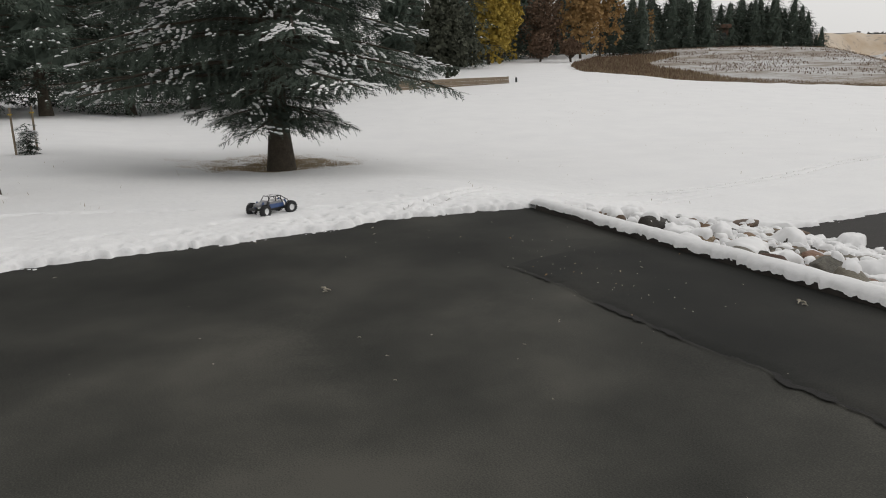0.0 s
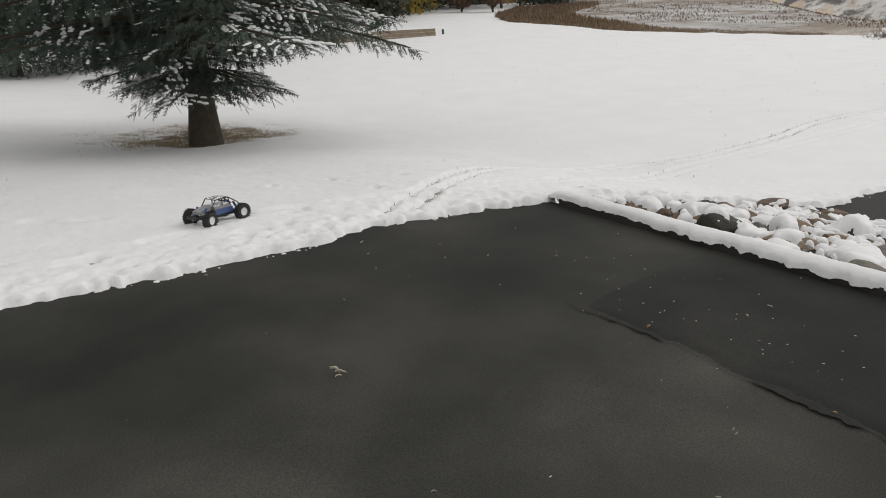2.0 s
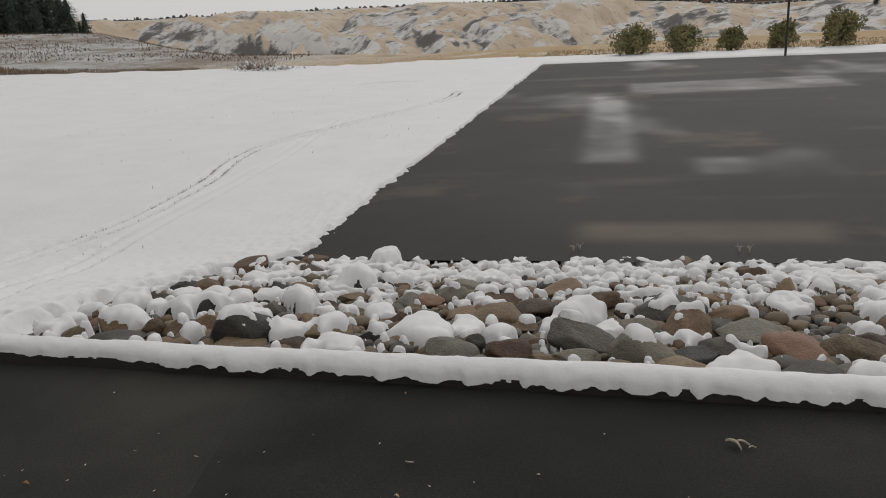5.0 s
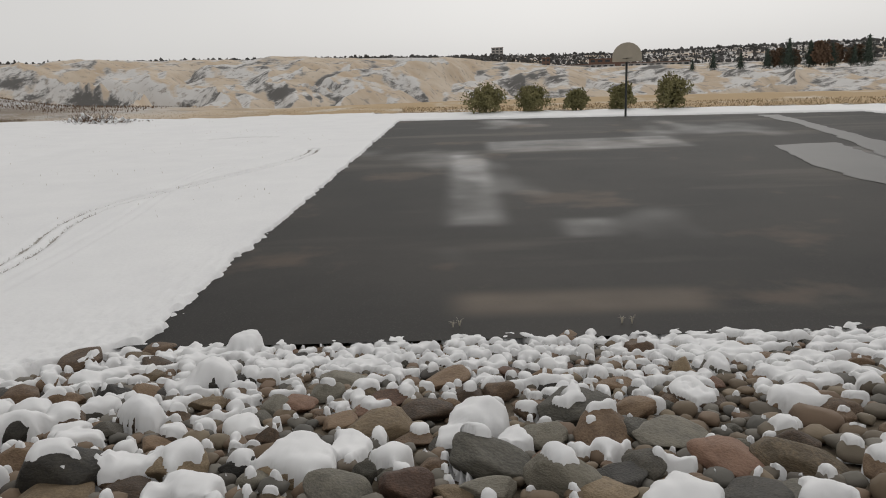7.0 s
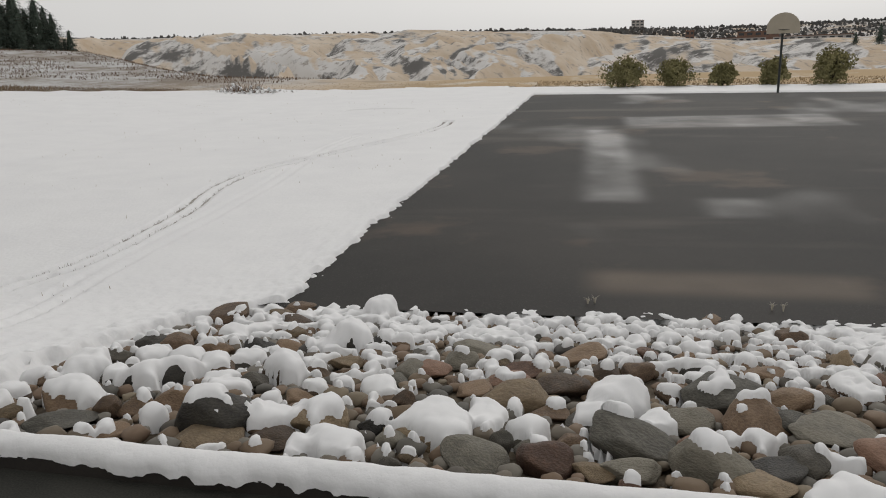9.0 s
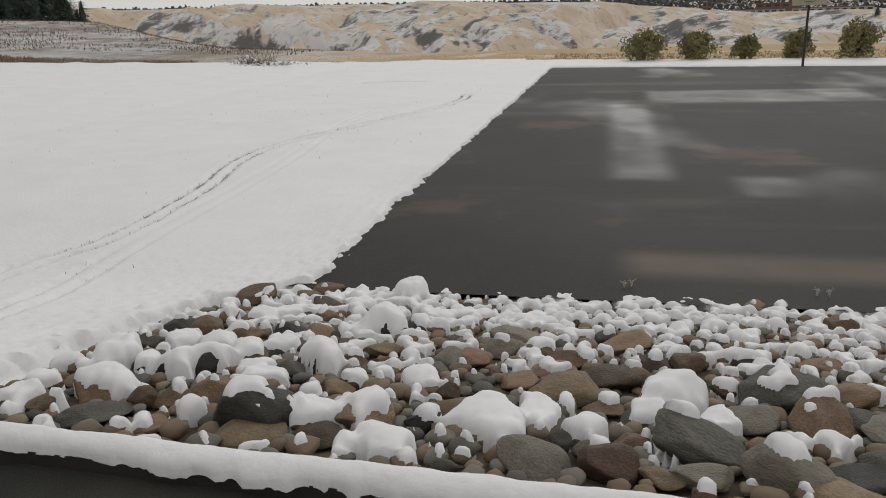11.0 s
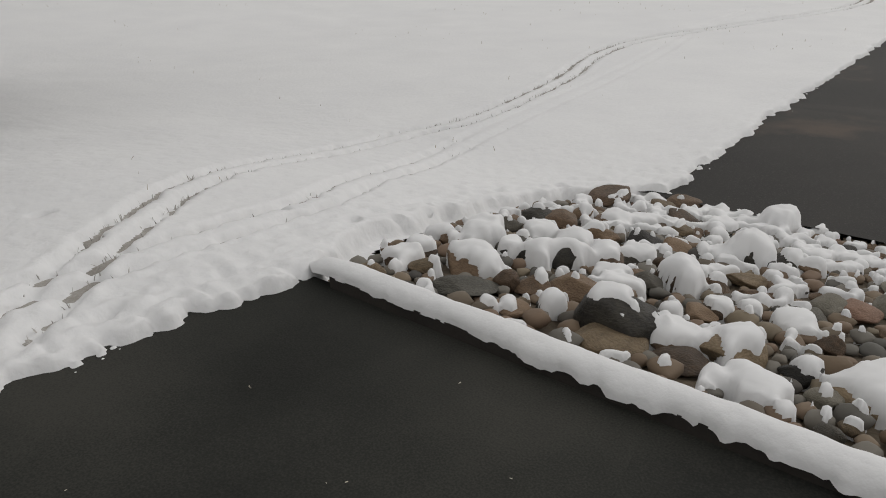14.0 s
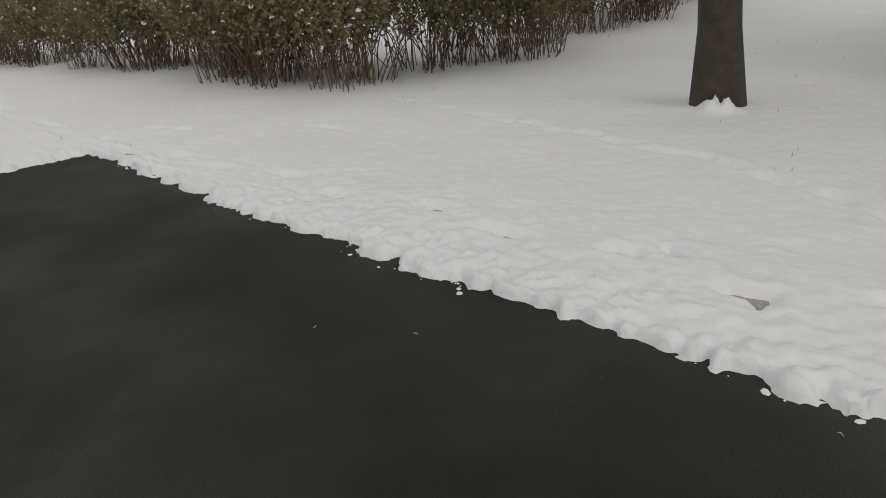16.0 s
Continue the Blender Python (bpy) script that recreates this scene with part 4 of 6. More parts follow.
big(2.23, 6.68, 0.14, 0.21, .15, "t")
big(1.96, 5.94, 0.20, 0.10, .15, "b")
big(1.66, 5.03, 0.39, 0.14, 0, "g")
big(1.84, 4.60, 0.30, 0.16, 0, "r")
big(1.35, 4.44, 0.21, 0.14, .2, "d")
big(1.45, 4.02, 0.31, 0.12, .8, "g")
big(2.16, 4.55, 0.35, 0.14, .1, "t")
big(1.75, 4.02, 0.32, 0.12, .1, "d")
big(1.99, 4.02, 0.24, 0.15, .6, "g")
big(2.12, 5.94, 0.40, 0.12, .8, "b")
big(2.53, 6.79, 0.28, 0.17, .8, "g")
big(2.67, 5.67, 0.36, 0.13, .8, "b")


def fill_stones():
    """The rest of the bed: the nearest as stones of their own, the small far ones joined."""
    rnd = random.Random(5)
    spots = list(PLACED)
    single, rest = [], []
    for tries in range(26000):
        y = rnd.uniform(KERB_Y + 0.36, COURT_Y0 - 0.05) if tries % 3 else rnd.uniform(COURT_Y0 - 1.3, COURT_Y0 - 0.06)
        x = rnd.uniform(-3.6, 12.0)
        far = (y - KERB_Y) / (COURT_Y0 - KERB_Y)
        if float(outside(np.array(x), np.array(y))) > -0.12:
            continue
        w = rnd.uniform(0.17, 0.38) * (1 - far) + rnd.uniform(0.10, 0.20) * far
        if x < 2.3:
            w = min(w, rnd.uniform(0.10, 0.19))
        if tries > 5000:
            w *= 0.72
        r = w * 0.5
        if any((x - a) ** 2 + (y - b) ** 2 < ((r + c) * 0.80) ** 2 for a, b, c in spots if abs(x - a) < 0.7):
            continue
        spots.append((x, y, r))
        snowy = rnd.choice([0.2, 0.3, 0.4, 0.5]) if far < 0.5 else rnd.choice([0.2, 0.4, 0.5, 0.7, 0.85, 0.9]) if far < 0.78 else rnd.choice([0.2, 0.7, 0.8, 0.9, 1.0])
        tint = rnd.choice("gggdddbbbbbrtt")
        (single if x < 5.0 and w > 0.10 and len(single) < 235 else rest).append((x, y, w, w * rnd.uniform(0.50, 0.80) * (1 - 0.35 * far), snowy, tint))
    for s in single:
        stone(*s)
    base = [stone_mesh(100 + k, 2) for k in range(8)]
    sets = [(np.array([v.co for v in b.verts]), np.array([[v.index for v in f.verts] for f in b.faces]), np.array([v.normal.z > 0.08 for v in b.verts])) for b in base]
    small = []
    for x, y, w, h, snowy, tint in rest:
        v, f, upper = sets[rnd.randrange(8)]
        a = rnd.uniform(0, 6.28)
        c, s = math.cos(a), math.sin(a)
        z = float(bed(np.array(x), np.array(y))) - 0.03 + h * 0.30
        q = np.stack([x + 1.1 * w * (v[:, 0] * c - v[:, 1] * s), y + 1.1 * w * (v[:, 0] * s + v[:, 1] * c), z + h * v[:, 2]], -1)
        small.append((q, f))
        SURFACE.append((x, y, q[upper], snowy))
    white = lay_snow()
    V, F, at = [], [], 0
    for q, f in small:
        if np.any(q[:, 2] > white(q[:, 0], q[:, 1]) + 0.01):
            V.append(q)
            F.append(f + at)
            at += len(q)
    ob = sheet("small_stones", np.concatenate(V).tolist(), np.concatenate(F).tolist(), M_PEBBLE)
    tagged(ob, "many small brown and grey stones along the court", "stones", kind="stuff")


def soften(a, times):
    for k in range(times):
        a = np.pad(a, 1, mode="edge")
        a = (a[:-2, 1:-1] + a[2:, 1:-1] + a[1:-1, :-2] + a[1:-1, 2:] + 4 * a[1:-1, 1:-1]) / 8
    return a


def lay_snow():
    """Snow lying on the stones: thick soft pads on their tops, bridging some gaps, with bare flanks between."""
    xs = np.concatenate([np.arange(-3.8, 2.6, 0.0165), np.arange(2.6, 5.0, 0.028), np.arange(5.0, 14, 0.045)])
    ys = np.arange(KERB_Y + 0.16, COURT_Y0 + 0.32, 0.0185)
    X, Y = np.meshgrid(xs, ys, indexing="ij")
    ground = bed(X, Y) - 0.06 - 0.25 * ease((outside(X, Y) + 0.05) / 0.1)
    H, S, R = np.full(X.shape, -9.0), np.full(X.shape, -1.0), np.zeros(X.shape)
    cells = []
    for x, y, q, snowy in SURFACE:
        i = np.clip(np.searchsorted(xs, q[:, 0]), 0, len(xs) - 1)
        j = np.clip(np.searchsorted(ys, q[:, 1]), 0, len(ys) - 1)
        np.maximum.at(H, (i, j), q[:, 2])
        top, low = q[:, 2].max(), q[:, 2].min()
        cells.append((i, j, q[:, 2], snowy, (q[:, 2] - low) / (top - low)))
    for i, j, z, snowy, rel in cells:
        on = z > H[i, j] - 1e-5
        S[i[on], j[on]], R[i[on], j[on]] = snowy, rel[on]
    for k in range(4):
        for axis in (0, 1):
            for way in (1, -1):
                G, T, Q = np.roll(H, way, axis), np.roll(S, way, axis), np.roll(R, way, axis)
                edge = np.arange(H.shape[axis]) == (0 if way == 1 else H.shape[axis] - 1)
                edge = edge[:, None] if axis == 0 else edge[None, :]
                empty = (H < -5) & (G > -5) & ~edge
                H, S, R = np.where(empty, G, H), np.where(empty, T, S), np.where(empty, Q, R)
    far = np.clip((Y - KERB_Y) / (COURT_Y0 - KERB_Y), 0, 1)
    gap = (S < 0) | (H < ground + 0.02)
    H = np.maximum(H, ground)
    low = soften(H, 2)
    n1, n2 = fbm(X * 6.5, Y * 6.5, 45, 3) - 0.5, fbm(X * 16, Y * 16, 47, 3) - 0.5
    gx, gy = np.gradient(low, xs, ys)
    steep = np.hypot(gx, gy)
    on_stone = R - (1.17 - 0.90 * np.clip(S, 0, 1)) + (0.85 * n1 + 1.0 * n2) * (1 - 0.3 * (S > 0.88)) * (S > 0.12) - 0.10 * (S > 0.88) - 0.22 * np.clip(steep - 1.2, 0, 1.5)
    between = -0.09 + 0.16 * ease((far - 0.45) / 0.5) + 1.2 * n1 + 1.3 * n2
    m = np.where(gap, between, np.where(S < 0.03, -0.5 + 0.9 * n1, on_stone))
    cover = soften((soften(m, 1) > 0).astype(float), 6)
    t = np.clip((cover - 0.40) / 0.55, 0, 1)
    dome = soften(np.where(gap, 0.0, np.clip(S - 0.86, 0, 1) / 0.14), 6)
    body = np.sqrt(t * (2 - t)) * (0.030 + 0.028 * fbm(X * 7, Y * 7, 51, 2) + 0.022 * dome)
    drape = np.maximum(soften(H, 3), soften(H, 1) - 0.008)
    Z = drape + body * (0.8 + 0.4 * fbm(X * 13, Y * 13, 53, 2)) + 0.018 * n2 * t - 0.15 * ease((0.42 - cover) / 0.12)
    Z = Z - 0.35 * ease((outside(X, Y) + 0.15) / 0.08) - 0.4 * ease((Y - COURT_Y0 - 0.03 + 0.14 * (fbm(X * 6, Y * 0, 48, 3) - 0.5)) / 0.07)
    ob = sheet("bed_snow", np.stack([X, Y, Z], -1).reshape(-1, 3).tolist(), grid_faces(len(xs), len(ys)).tolist(), M_CAP)
    tagged(ob, "soft pads of snow bridging the tops of the stones", "snow", kind="stuff")

    def white(x, y):
        i = np.clip(np.searchsorted(xs, x), 0, len(xs) - 1)
        j = np.clip(np.searchsorted(ys, y), 0, len(ys) - 1)
        return Z[i, j] - 0.01

    return white


fill_stones()


# ---- plants ----
class Heap:
    """Collects points and faces for one mesh."""

    def __init__(self):
        self.v, self.f, self.n = [], [], 0

    def add(self, v, f):
        self.v.append(np.asarray(v, float))
        self.f += (np.asarray(f) + self.n).tolist()
        self.n += len(v)

    def stamp(self, template, faces, at, along, up, size):
        """Copies of a template, its x along, its z towards up, one for each place."""
        a = along / np.maximum(np.linalg.norm(along, axis=1, keepdims=True), 1e-9)
        b = np.cross(up, a)
        b /= np.maximum(np.linalg.norm(b, axis=1, keepdims=True), 1e-9)
        c = np.cross(a, b)
        s = np.asarray(size, float)
        if s.ndim == 1:
            s = np.repeat(s[:, None], 3, 1)
        t = template[None] * s[:, None, :]
        v = at[:, None] + t[..., :1] * a[:, None] + t[..., 1:2] * b[:, None] + t[..., 2:] * c[:, None]
        f = np.concatenate([np.asarray(faces)] * 1)
        n, m = len(at), len(template)
        self.v.append(v.reshape(-1, 3))
        self.f += (f[None] + (self.n + m * np.arange(n))[:, None, None]).reshape(-1, f.shape[1]).tolist()
        self.n += n * m

    def tube(self, pts, radii, sides=6):
        p = np.asarray(pts, float)
        d = np.gradient(p, axis=0)
        d /= np.maximum(np.linalg.norm(d, axis=1, keepdims=True), 1e-9)
        ref = np.where(np.abs(d[:, 2:]) > 0.9, [[1.0, 0, 0]], [[0, 0, 1.0]])
        u = np.cross(d, ref)
        u /= np.linalg.norm(u, axis=1, keepdims=True)
        w = np.cross(d, u)
        ang = np.arange(sides) * 2 * math.pi / sides
        r = np.asarray(radii, float)[:, None, None]
        v = p[:, None] + r * (np.cos(ang)[None, :, None] * u[:, None] + np.sin(ang)[None, :, None] * w[:, None])
        i, j = np.meshgrid(np.arange(len(p) - 1), np.arange(sides), indexing="ij")
        k = (j + 1) % sides
        self.add(v.reshape(-1, 3), np.stack([i * sides + j, i * sides + k, (i + 1) * sides + k, (i + 1) * sides + j], -1).reshape(-1, 4))

    def mesh(self, name, mat, parent=None, smooth=False):
        return sheet(name, np.concatenate(self.v).tolist(), self.f, mat, parent, smooth)


def frond_template(pairs=5):
    v, f = [(0, -0.02, 0), (0, 0.02, 0), (1, 0, -0.04)], [(0, 1, 2)]
    for k in range(pairs):
        s = 0.08 + 0.80 * k / pairs
        r = 0.26 * (1 - 0.6 * s)
        for side in (1, -1):
            n = len(v)
            v += [(s, 0, 0), (s + 0.13, 0, 0), (s + 0.26, side * r, -0.05)]
            f.append((n, n + 1, n + 2))
    return np.array(v, float), np.array(f)


BLADE = (np.array([(0, -0.5, 0), (1, -0.25, 0.1), (0.9, 0.4, -0.05), (0, 0.5, 0), (0.2, 0, 0.5), (0.8, 0.1, -0.4)], float), np.array([(0, 1, 2), (0, 2, 3), (0, 4, 5)]))


def pad_template():
    """A soft lump of snow."""
    ring = [(math.cos(a), math.sin(a)) for a in np.arange(6) * math.pi / 3]
    v = [(x * 0.5 * (1 if i % 2 else 0.8), y * 0.5, 0) for i, (x, y) in enumerate(ring)] + [(x * 0.34, y * 0.34, 0.3) for x, y in ring] + [(0.03, 0, 0.38)]
    f = [(i, (i + 1) % 6, 6 + (i + 1) % 6) for i in range(6)] + [(i, 6 + (i + 1) % 6, 6 + i) for i in range(6)] + [(6 + i, 6 + (i + 1) % 6, 12) for i in range(6)]
    return np.array(v, float), np.array(f)


PAD = pad_template()
PAD_FAR = (np.array([(0.5, 0, 0), (0.2, 0.45, 0), (-0.4, 0.3, 0), (-0.45, -0.25, 0), (0.15, -0.5, 0), (0, 0, 0.4)]), np.array([(k, (k + 1) % 5, 5) for k in range(5)]))


def spruce(seed, height, radius, first, trunk, whorl_gap, frond, snowy, droop=0.16, dense=1.0, side_gap=0.22, pairs=5, fine=True, taper=0.75, tips=0.0):
    """A spruce at the origin: a tapered trunk, whorls of drooping limbs, sprays of needles and the snow on them."""
    rnd = np.random.RandomState(seed)
    tree = new("spruce_tree")
    stem, limbs, crown, load = Heap(), Heap(), Heap(), Heap()
    zs = np.linspace(-0.15, height, 14)
    flare = np.where(zs < 0.5, 1 + 0.28 * (0.5 - zs) / 0.5, 1)
    stem.tube([(0.03 * math.sin(z), 0.03 * math.cos(1.3 * z), z) for z in zs], trunk / 2 * (1 - 0.93 * np.clip(zs / height, 0, 1)) * flare, 14)
    z = first
    P, D, S, Q = [], [], [], []
    while z < height * 0.97:
        count = rnd.randint(5, 8)
        turn = rnd.uniform(0, 6.28)
        for k in range(count):
            a = turn + k * 2 * math.pi / count + rnd.uniform(-0.3, 0.3)
            full = radius * (1 - z / height) ** (taper if fine else 0.62)
            n = full * rnd.uniform(0.62, 1.08)
            if z < first + 1.0:
                n *= rnd.uniform(0.35, 0.68) if tips else rnd.uniform(0.45, 1.0)
            o = np.array([math.cos(a), math.sin(a), 0])
            side = np.array([-math.sin(a), math.cos(a), 0])
            s = np.linspace(0, 1, 8 if fine else 4)
            sag = droop * n * rnd.uniform(0.7, 1.3)
            pts = o * (s * n)[:, None] + side * (0.06 * n * np.sin(3 * s + rnd.uniform(0, 6)))[:, None]
            pts[:, 2] = z + rnd.uniform(-0.15, 0.15) + 0.10 * n * s - sag * s ** 2 + 0.10 * n * np.maximum(0, s - 0.75)
            limbs.tube(pts, 0.045 * (n / 4) ** 0.5 * (1 - 0.85 * s) + 0.006, 5 if fine else 3)
            for t in np.arange(0.16, 1.0, side_gap / max(n, 0.4) / dense):
                c = np.array([np.interp(t, s, pts[:, i]) for i in range(3)])
                reach = min(1.5, 0.42 * n) * (1 - t) ** 0.7 + 0.22
                for sg in (1, -1):
                    way = o * rnd.uniform(0.45, 0.8) + side * sg + np.array([0, 0, rnd.uniform(-0.35, -0.02)])
                    way /= np.linalg.norm(way)
                    m = max(1, int(reach / (frond * 0.55) + 0.5))
                    for q in range(m):
                        u = (q + rnd.uniform(0, 0.7)) / m * reach
                        P.append(c + way * u + np.array([0, 0, -0.20 * u * u]))
                        D.append(way + o * rnd.uniform(0, 0.5) + side * rnd.uniform(-0.4, 0.4) + np.array([0, 0, rnd.uniform(-0.55, 0.05)]))
                        S.append(frond * rnd.uniform(0.7, 1.25))
                        Q.append(t + 0.3 * u / reach)
        z += whorl_gap * rnd.uniform(0.75, 1.25) * (1 + 0.5 * z / height)
    P, D, S, Q = np.array(P), np.array(D), np.array(S), np.array(Q)
    up = np.tile([0, 0, 1.0], (len(P), 1)) + rnd.uniform(-0.55, 0.55, (len(P), 3))
    spray, lump = frond_template(pairs), PAD if fine else PAD_FAR
    crown.stamp(*spray, P, D, up, S)
    hang = rnd.rand(len(P)) < (0.6 if tips else 0.35)
    crown.stamp(*spray, P[hang], D[hang] * 0.4 + [0, 0, -0.7], rnd.uniform(-1, 1, (hang.sum(), 3)), S[hang] * 0.8)
    clumps = np.array([noise.noise(Vector(p * (1.0 if tips else 1.5)) + Vector((seed, 0, 0))) for p in P])
    for again_at in range((5 if tips else 3) if fine else 2):
        lit = (rnd.rand(len(P)) < 1.3 * snowy * np.clip(Q + 0.15, 0, 1)) & (clumps > 0.12) & (Q > tips)
        m = lit.sum()
        spot = P[lit] + D[lit] * (S[lit] * rnd.uniform(0.05, 0.7, m))[:, None] + [0, 0, 0.012]
        size = S[lit] * ((0.72 if tips else 1.0) if fine else 0.62)
        load.stamp(*lump, spot, D[lit] * [1, 1, 0.35], np.tile([0, 0, 1.0], (m, 1)) + rnd.uniform(-0.2, 0.2, (m, 3)), np.stack([size * rnd.uniform(0.3, 0.75, m), size * rnd.uniform(0.18, 0.42, m), size * rnd.uniform(0.2, 0.42, m)], -1))
    if not fine:
        na, nz = (12, 12) if snowy < 0.1 else (20, 34)
        turns, levels = np.meshgrid(np.arange(na) * 2 * math.pi / na, np.linspace(0, 1, nz), indexing="ij")
        wide = radius * (0.40 if snowy < 0.1 else 0.34) * (1 - levels) ** 0.7 * (0.35 + 0.9 * rnd.rand(na, nz))
        core = np.stack([wide * np.cos(turns), wide * np.sin(turns), first + 0.6 + levels * (height - first - 0.9) + 0.5 * rnd.rand(na, nz)], -1)
        i, j = np.meshgrid(np.arange(na), np.arange(nz - 1), indexing="ij")
        k = (i + 1) % na
        quads = np.stack([i * nz + j, k * nz + j, k * nz + j + 1, i * nz + j + 1], -1).reshape(-1, 4)
        crown.add(core.reshape(-1, 3), np.concatenate([quads[:, :3], quads[:, [0, 2, 3]]]))
    stem.mesh("trunk", M_BARK, tree, True)
    limbs.mesh("branchwork", M_BARK, tree, True)
    crown.mesh("crown", M_NEEDLE, tree)
    tagged(load.mesh("snow_load", M_SNOW, tree, True), "snow caught on the upper sides of the boughs", kind="stuff")
    for o in tree.children:
        if o.name.startswith(("branchwork", "crown")):
            tagged(o, kind="stuff")
    return tree


def leafy(seed, name, height, radius, mat, leaf, count, first=0.0, trunk=0.12, shape=1.0, stems=1, bark=None, gaps=0.0, rag=0.45):
    """A broadleaf tree or bush: stems that fork into limbs and a ragged crown of small leaves."""
    rnd = np.random.RandomState(seed)
    tree = new(name)
    wood, crown = Heap(), Heap()
    mid, half = (first + height) / 2, (height - first) / 2
    for k in range(stems):
        a = rnd.uniform(0, 6.28)
        lean = 0.0 if stems == 1 else rnd.uniform(0.1, 0.55)
        s = np.linspace(0, 1, 7)
        pts = np.stack([math.cos(a) * lean * radius * s ** 1.3, math.sin(a) * lean * radius * s ** 1.3, -0.1 + height * 0.86 * s], -1)
        pts[1:, :2] += rnd.uniform(-0.05, 0.05, (6, 2)) * radius * 0.5
        wood.tube(pts, trunk / 2 * (1 - 0.85 * s) + 0.006, 7)
        for q in range(9 if stems == 1 else 4):
            t = rnd.uniform(0.3, 0.9)
            b = np.array([np.interp(t, s, pts[:, i]) for i in range(3)])
            e = rnd.uniform(0, 6.28)
            end = b + np.array([math.cos(e), math.sin(e), 0.7]) * radius * rnd.uniform(0.4, 0.8)
            wood.tube([b, (b + end) / 2 + rnd.uniform(-0.1, 0.1, 3) * radius, end], [trunk * 0.22, trunk * 0.13, 0.006], 5)
    d = rnd.normal(size=(count * 2, 3))
    d /= np.linalg.norm(d, axis=1, keepdims=True)
    r = rnd.rand(count * 2) ** 0.45
    n1 = np.array([noise.noise(Vector(v * 1.7) + Vector((seed * 3.1, 0, 0))) for v in d])
    p = d * (r * (1 + rag * n1))[:, None]
    n2 = np.array([noise.noise(Vector(v * 3.4) + Vector((0, seed * 2.3, 0))) for v in p])
    p = p[n2 > gaps - 0.15][:count]
    taper = 1 - (1 - shape) * np.clip((p[:, 2] + 1) / 2, 0, 1)
    p = np.stack([p[:, 0] * radius * taper, p[:, 1] * radius * taper, mid + p[:, 2] * half], -1)
    crown.stamp(*BLADE, p, rnd.normal(size=p.shape), rnd.normal(size=p.shape), leaf * rnd.uniform(0.6, 1.3, len(p)))
    wood.mesh("trunk" if stems == 1 else "stems", bark or M_BARK, tree, True)
    crown.mesh("crown", mat, tree)
    return tree


def stand(tree, x, y, turn=0.0, size=1.0, z=None):
    h = float(lawn(np.array(x), np.array(y))) if z is None else z
    tree.matrix_basis = pose(x, y, h, 0, 0, turn) @ Matrix.Diagonal((size, size, size, 1))
    return tree


def again(tree, x, y, turn, size, z):
    t = copy_thing(tree, pose(x, y, z, 0, 0, turn) @ Matrix.Diagonal((1, 1, 1, 1)))
    t.scale = (size, size, size)
    return t


big_spruce = stand(spruce(3, 13.5, 5.25, 1.34, 0.56, 0.34, 0.30, 0.55, droop=0.22, dense=1.15, side_gap=0.23, pairs=4, taper=0.6, tips=0.55), -13.2, 2.98, 40)
tagged(big_spruce, "large spruce with snow-laden drooping boughs, standing on the lawn", "tree")

# ---- trees round the lawn ----
near_tree = stand(spruce(8, 14.0, 3.6, 3.4, 0.50, 0.5, 0.42, 0.12, dense=0.8, side_gap=0.36, pairs=4), -8.50, -2.86, 10)
tagged(near_tree, "tall spruce trunk with snow packed against its foot", "tree")

SNOWY = spruce(21, 15.0, 4.6, 1.3, 0.5, 0.46, 0.66, 0.46, dense=0.95, side_gap=0.46, pairs=3, fine=False)
stand(SNOWY, -33.2, -2.7, 0)
tagged(SNOWY, "dark spruce with snow on its boughs at the lawn's edge", "tree", "spruces behind the lawn")
SNOWY_B = spruce(22, 14.0, 4.4, 0.7, 0.45, 0.46, 0.66, 0.42, dense=0.95, side_gap=0.46, pairs=3, fine=False)
stand(SNOWY_B, -34.0, -6.8, 70)
tagged(SNOWY_B, "dark spruce with snow on its boughs at the lawn's edge", "tree", "spruces behind the lawn")
BACK = spruce(24, 14.5, 4.3, 0.8, 0.45, 0.60, 0.95, 0.24, dense=0.8, side_gap=0.80, pairs=3, fine=False)
stand(BACK, -48, -14, 20, 1.1)
tagged(BACK, "dark spruce with snow on its boughs at the lawn's edge", "tree", "spruces behind the lawn")
DARK = spruce(23, 11.0, 4.6, 0.2, 0.35, 0.48, 1.15, 0.02, dense=1.0, side_gap=0.85, pairs=3, fine=False)
stand(DARK, -77.0, 100.1, 0, 0.55, 2.9)
tagged(DARK, "dark green conifer on the snowy ridge", "tree", "conifers on the ridge")

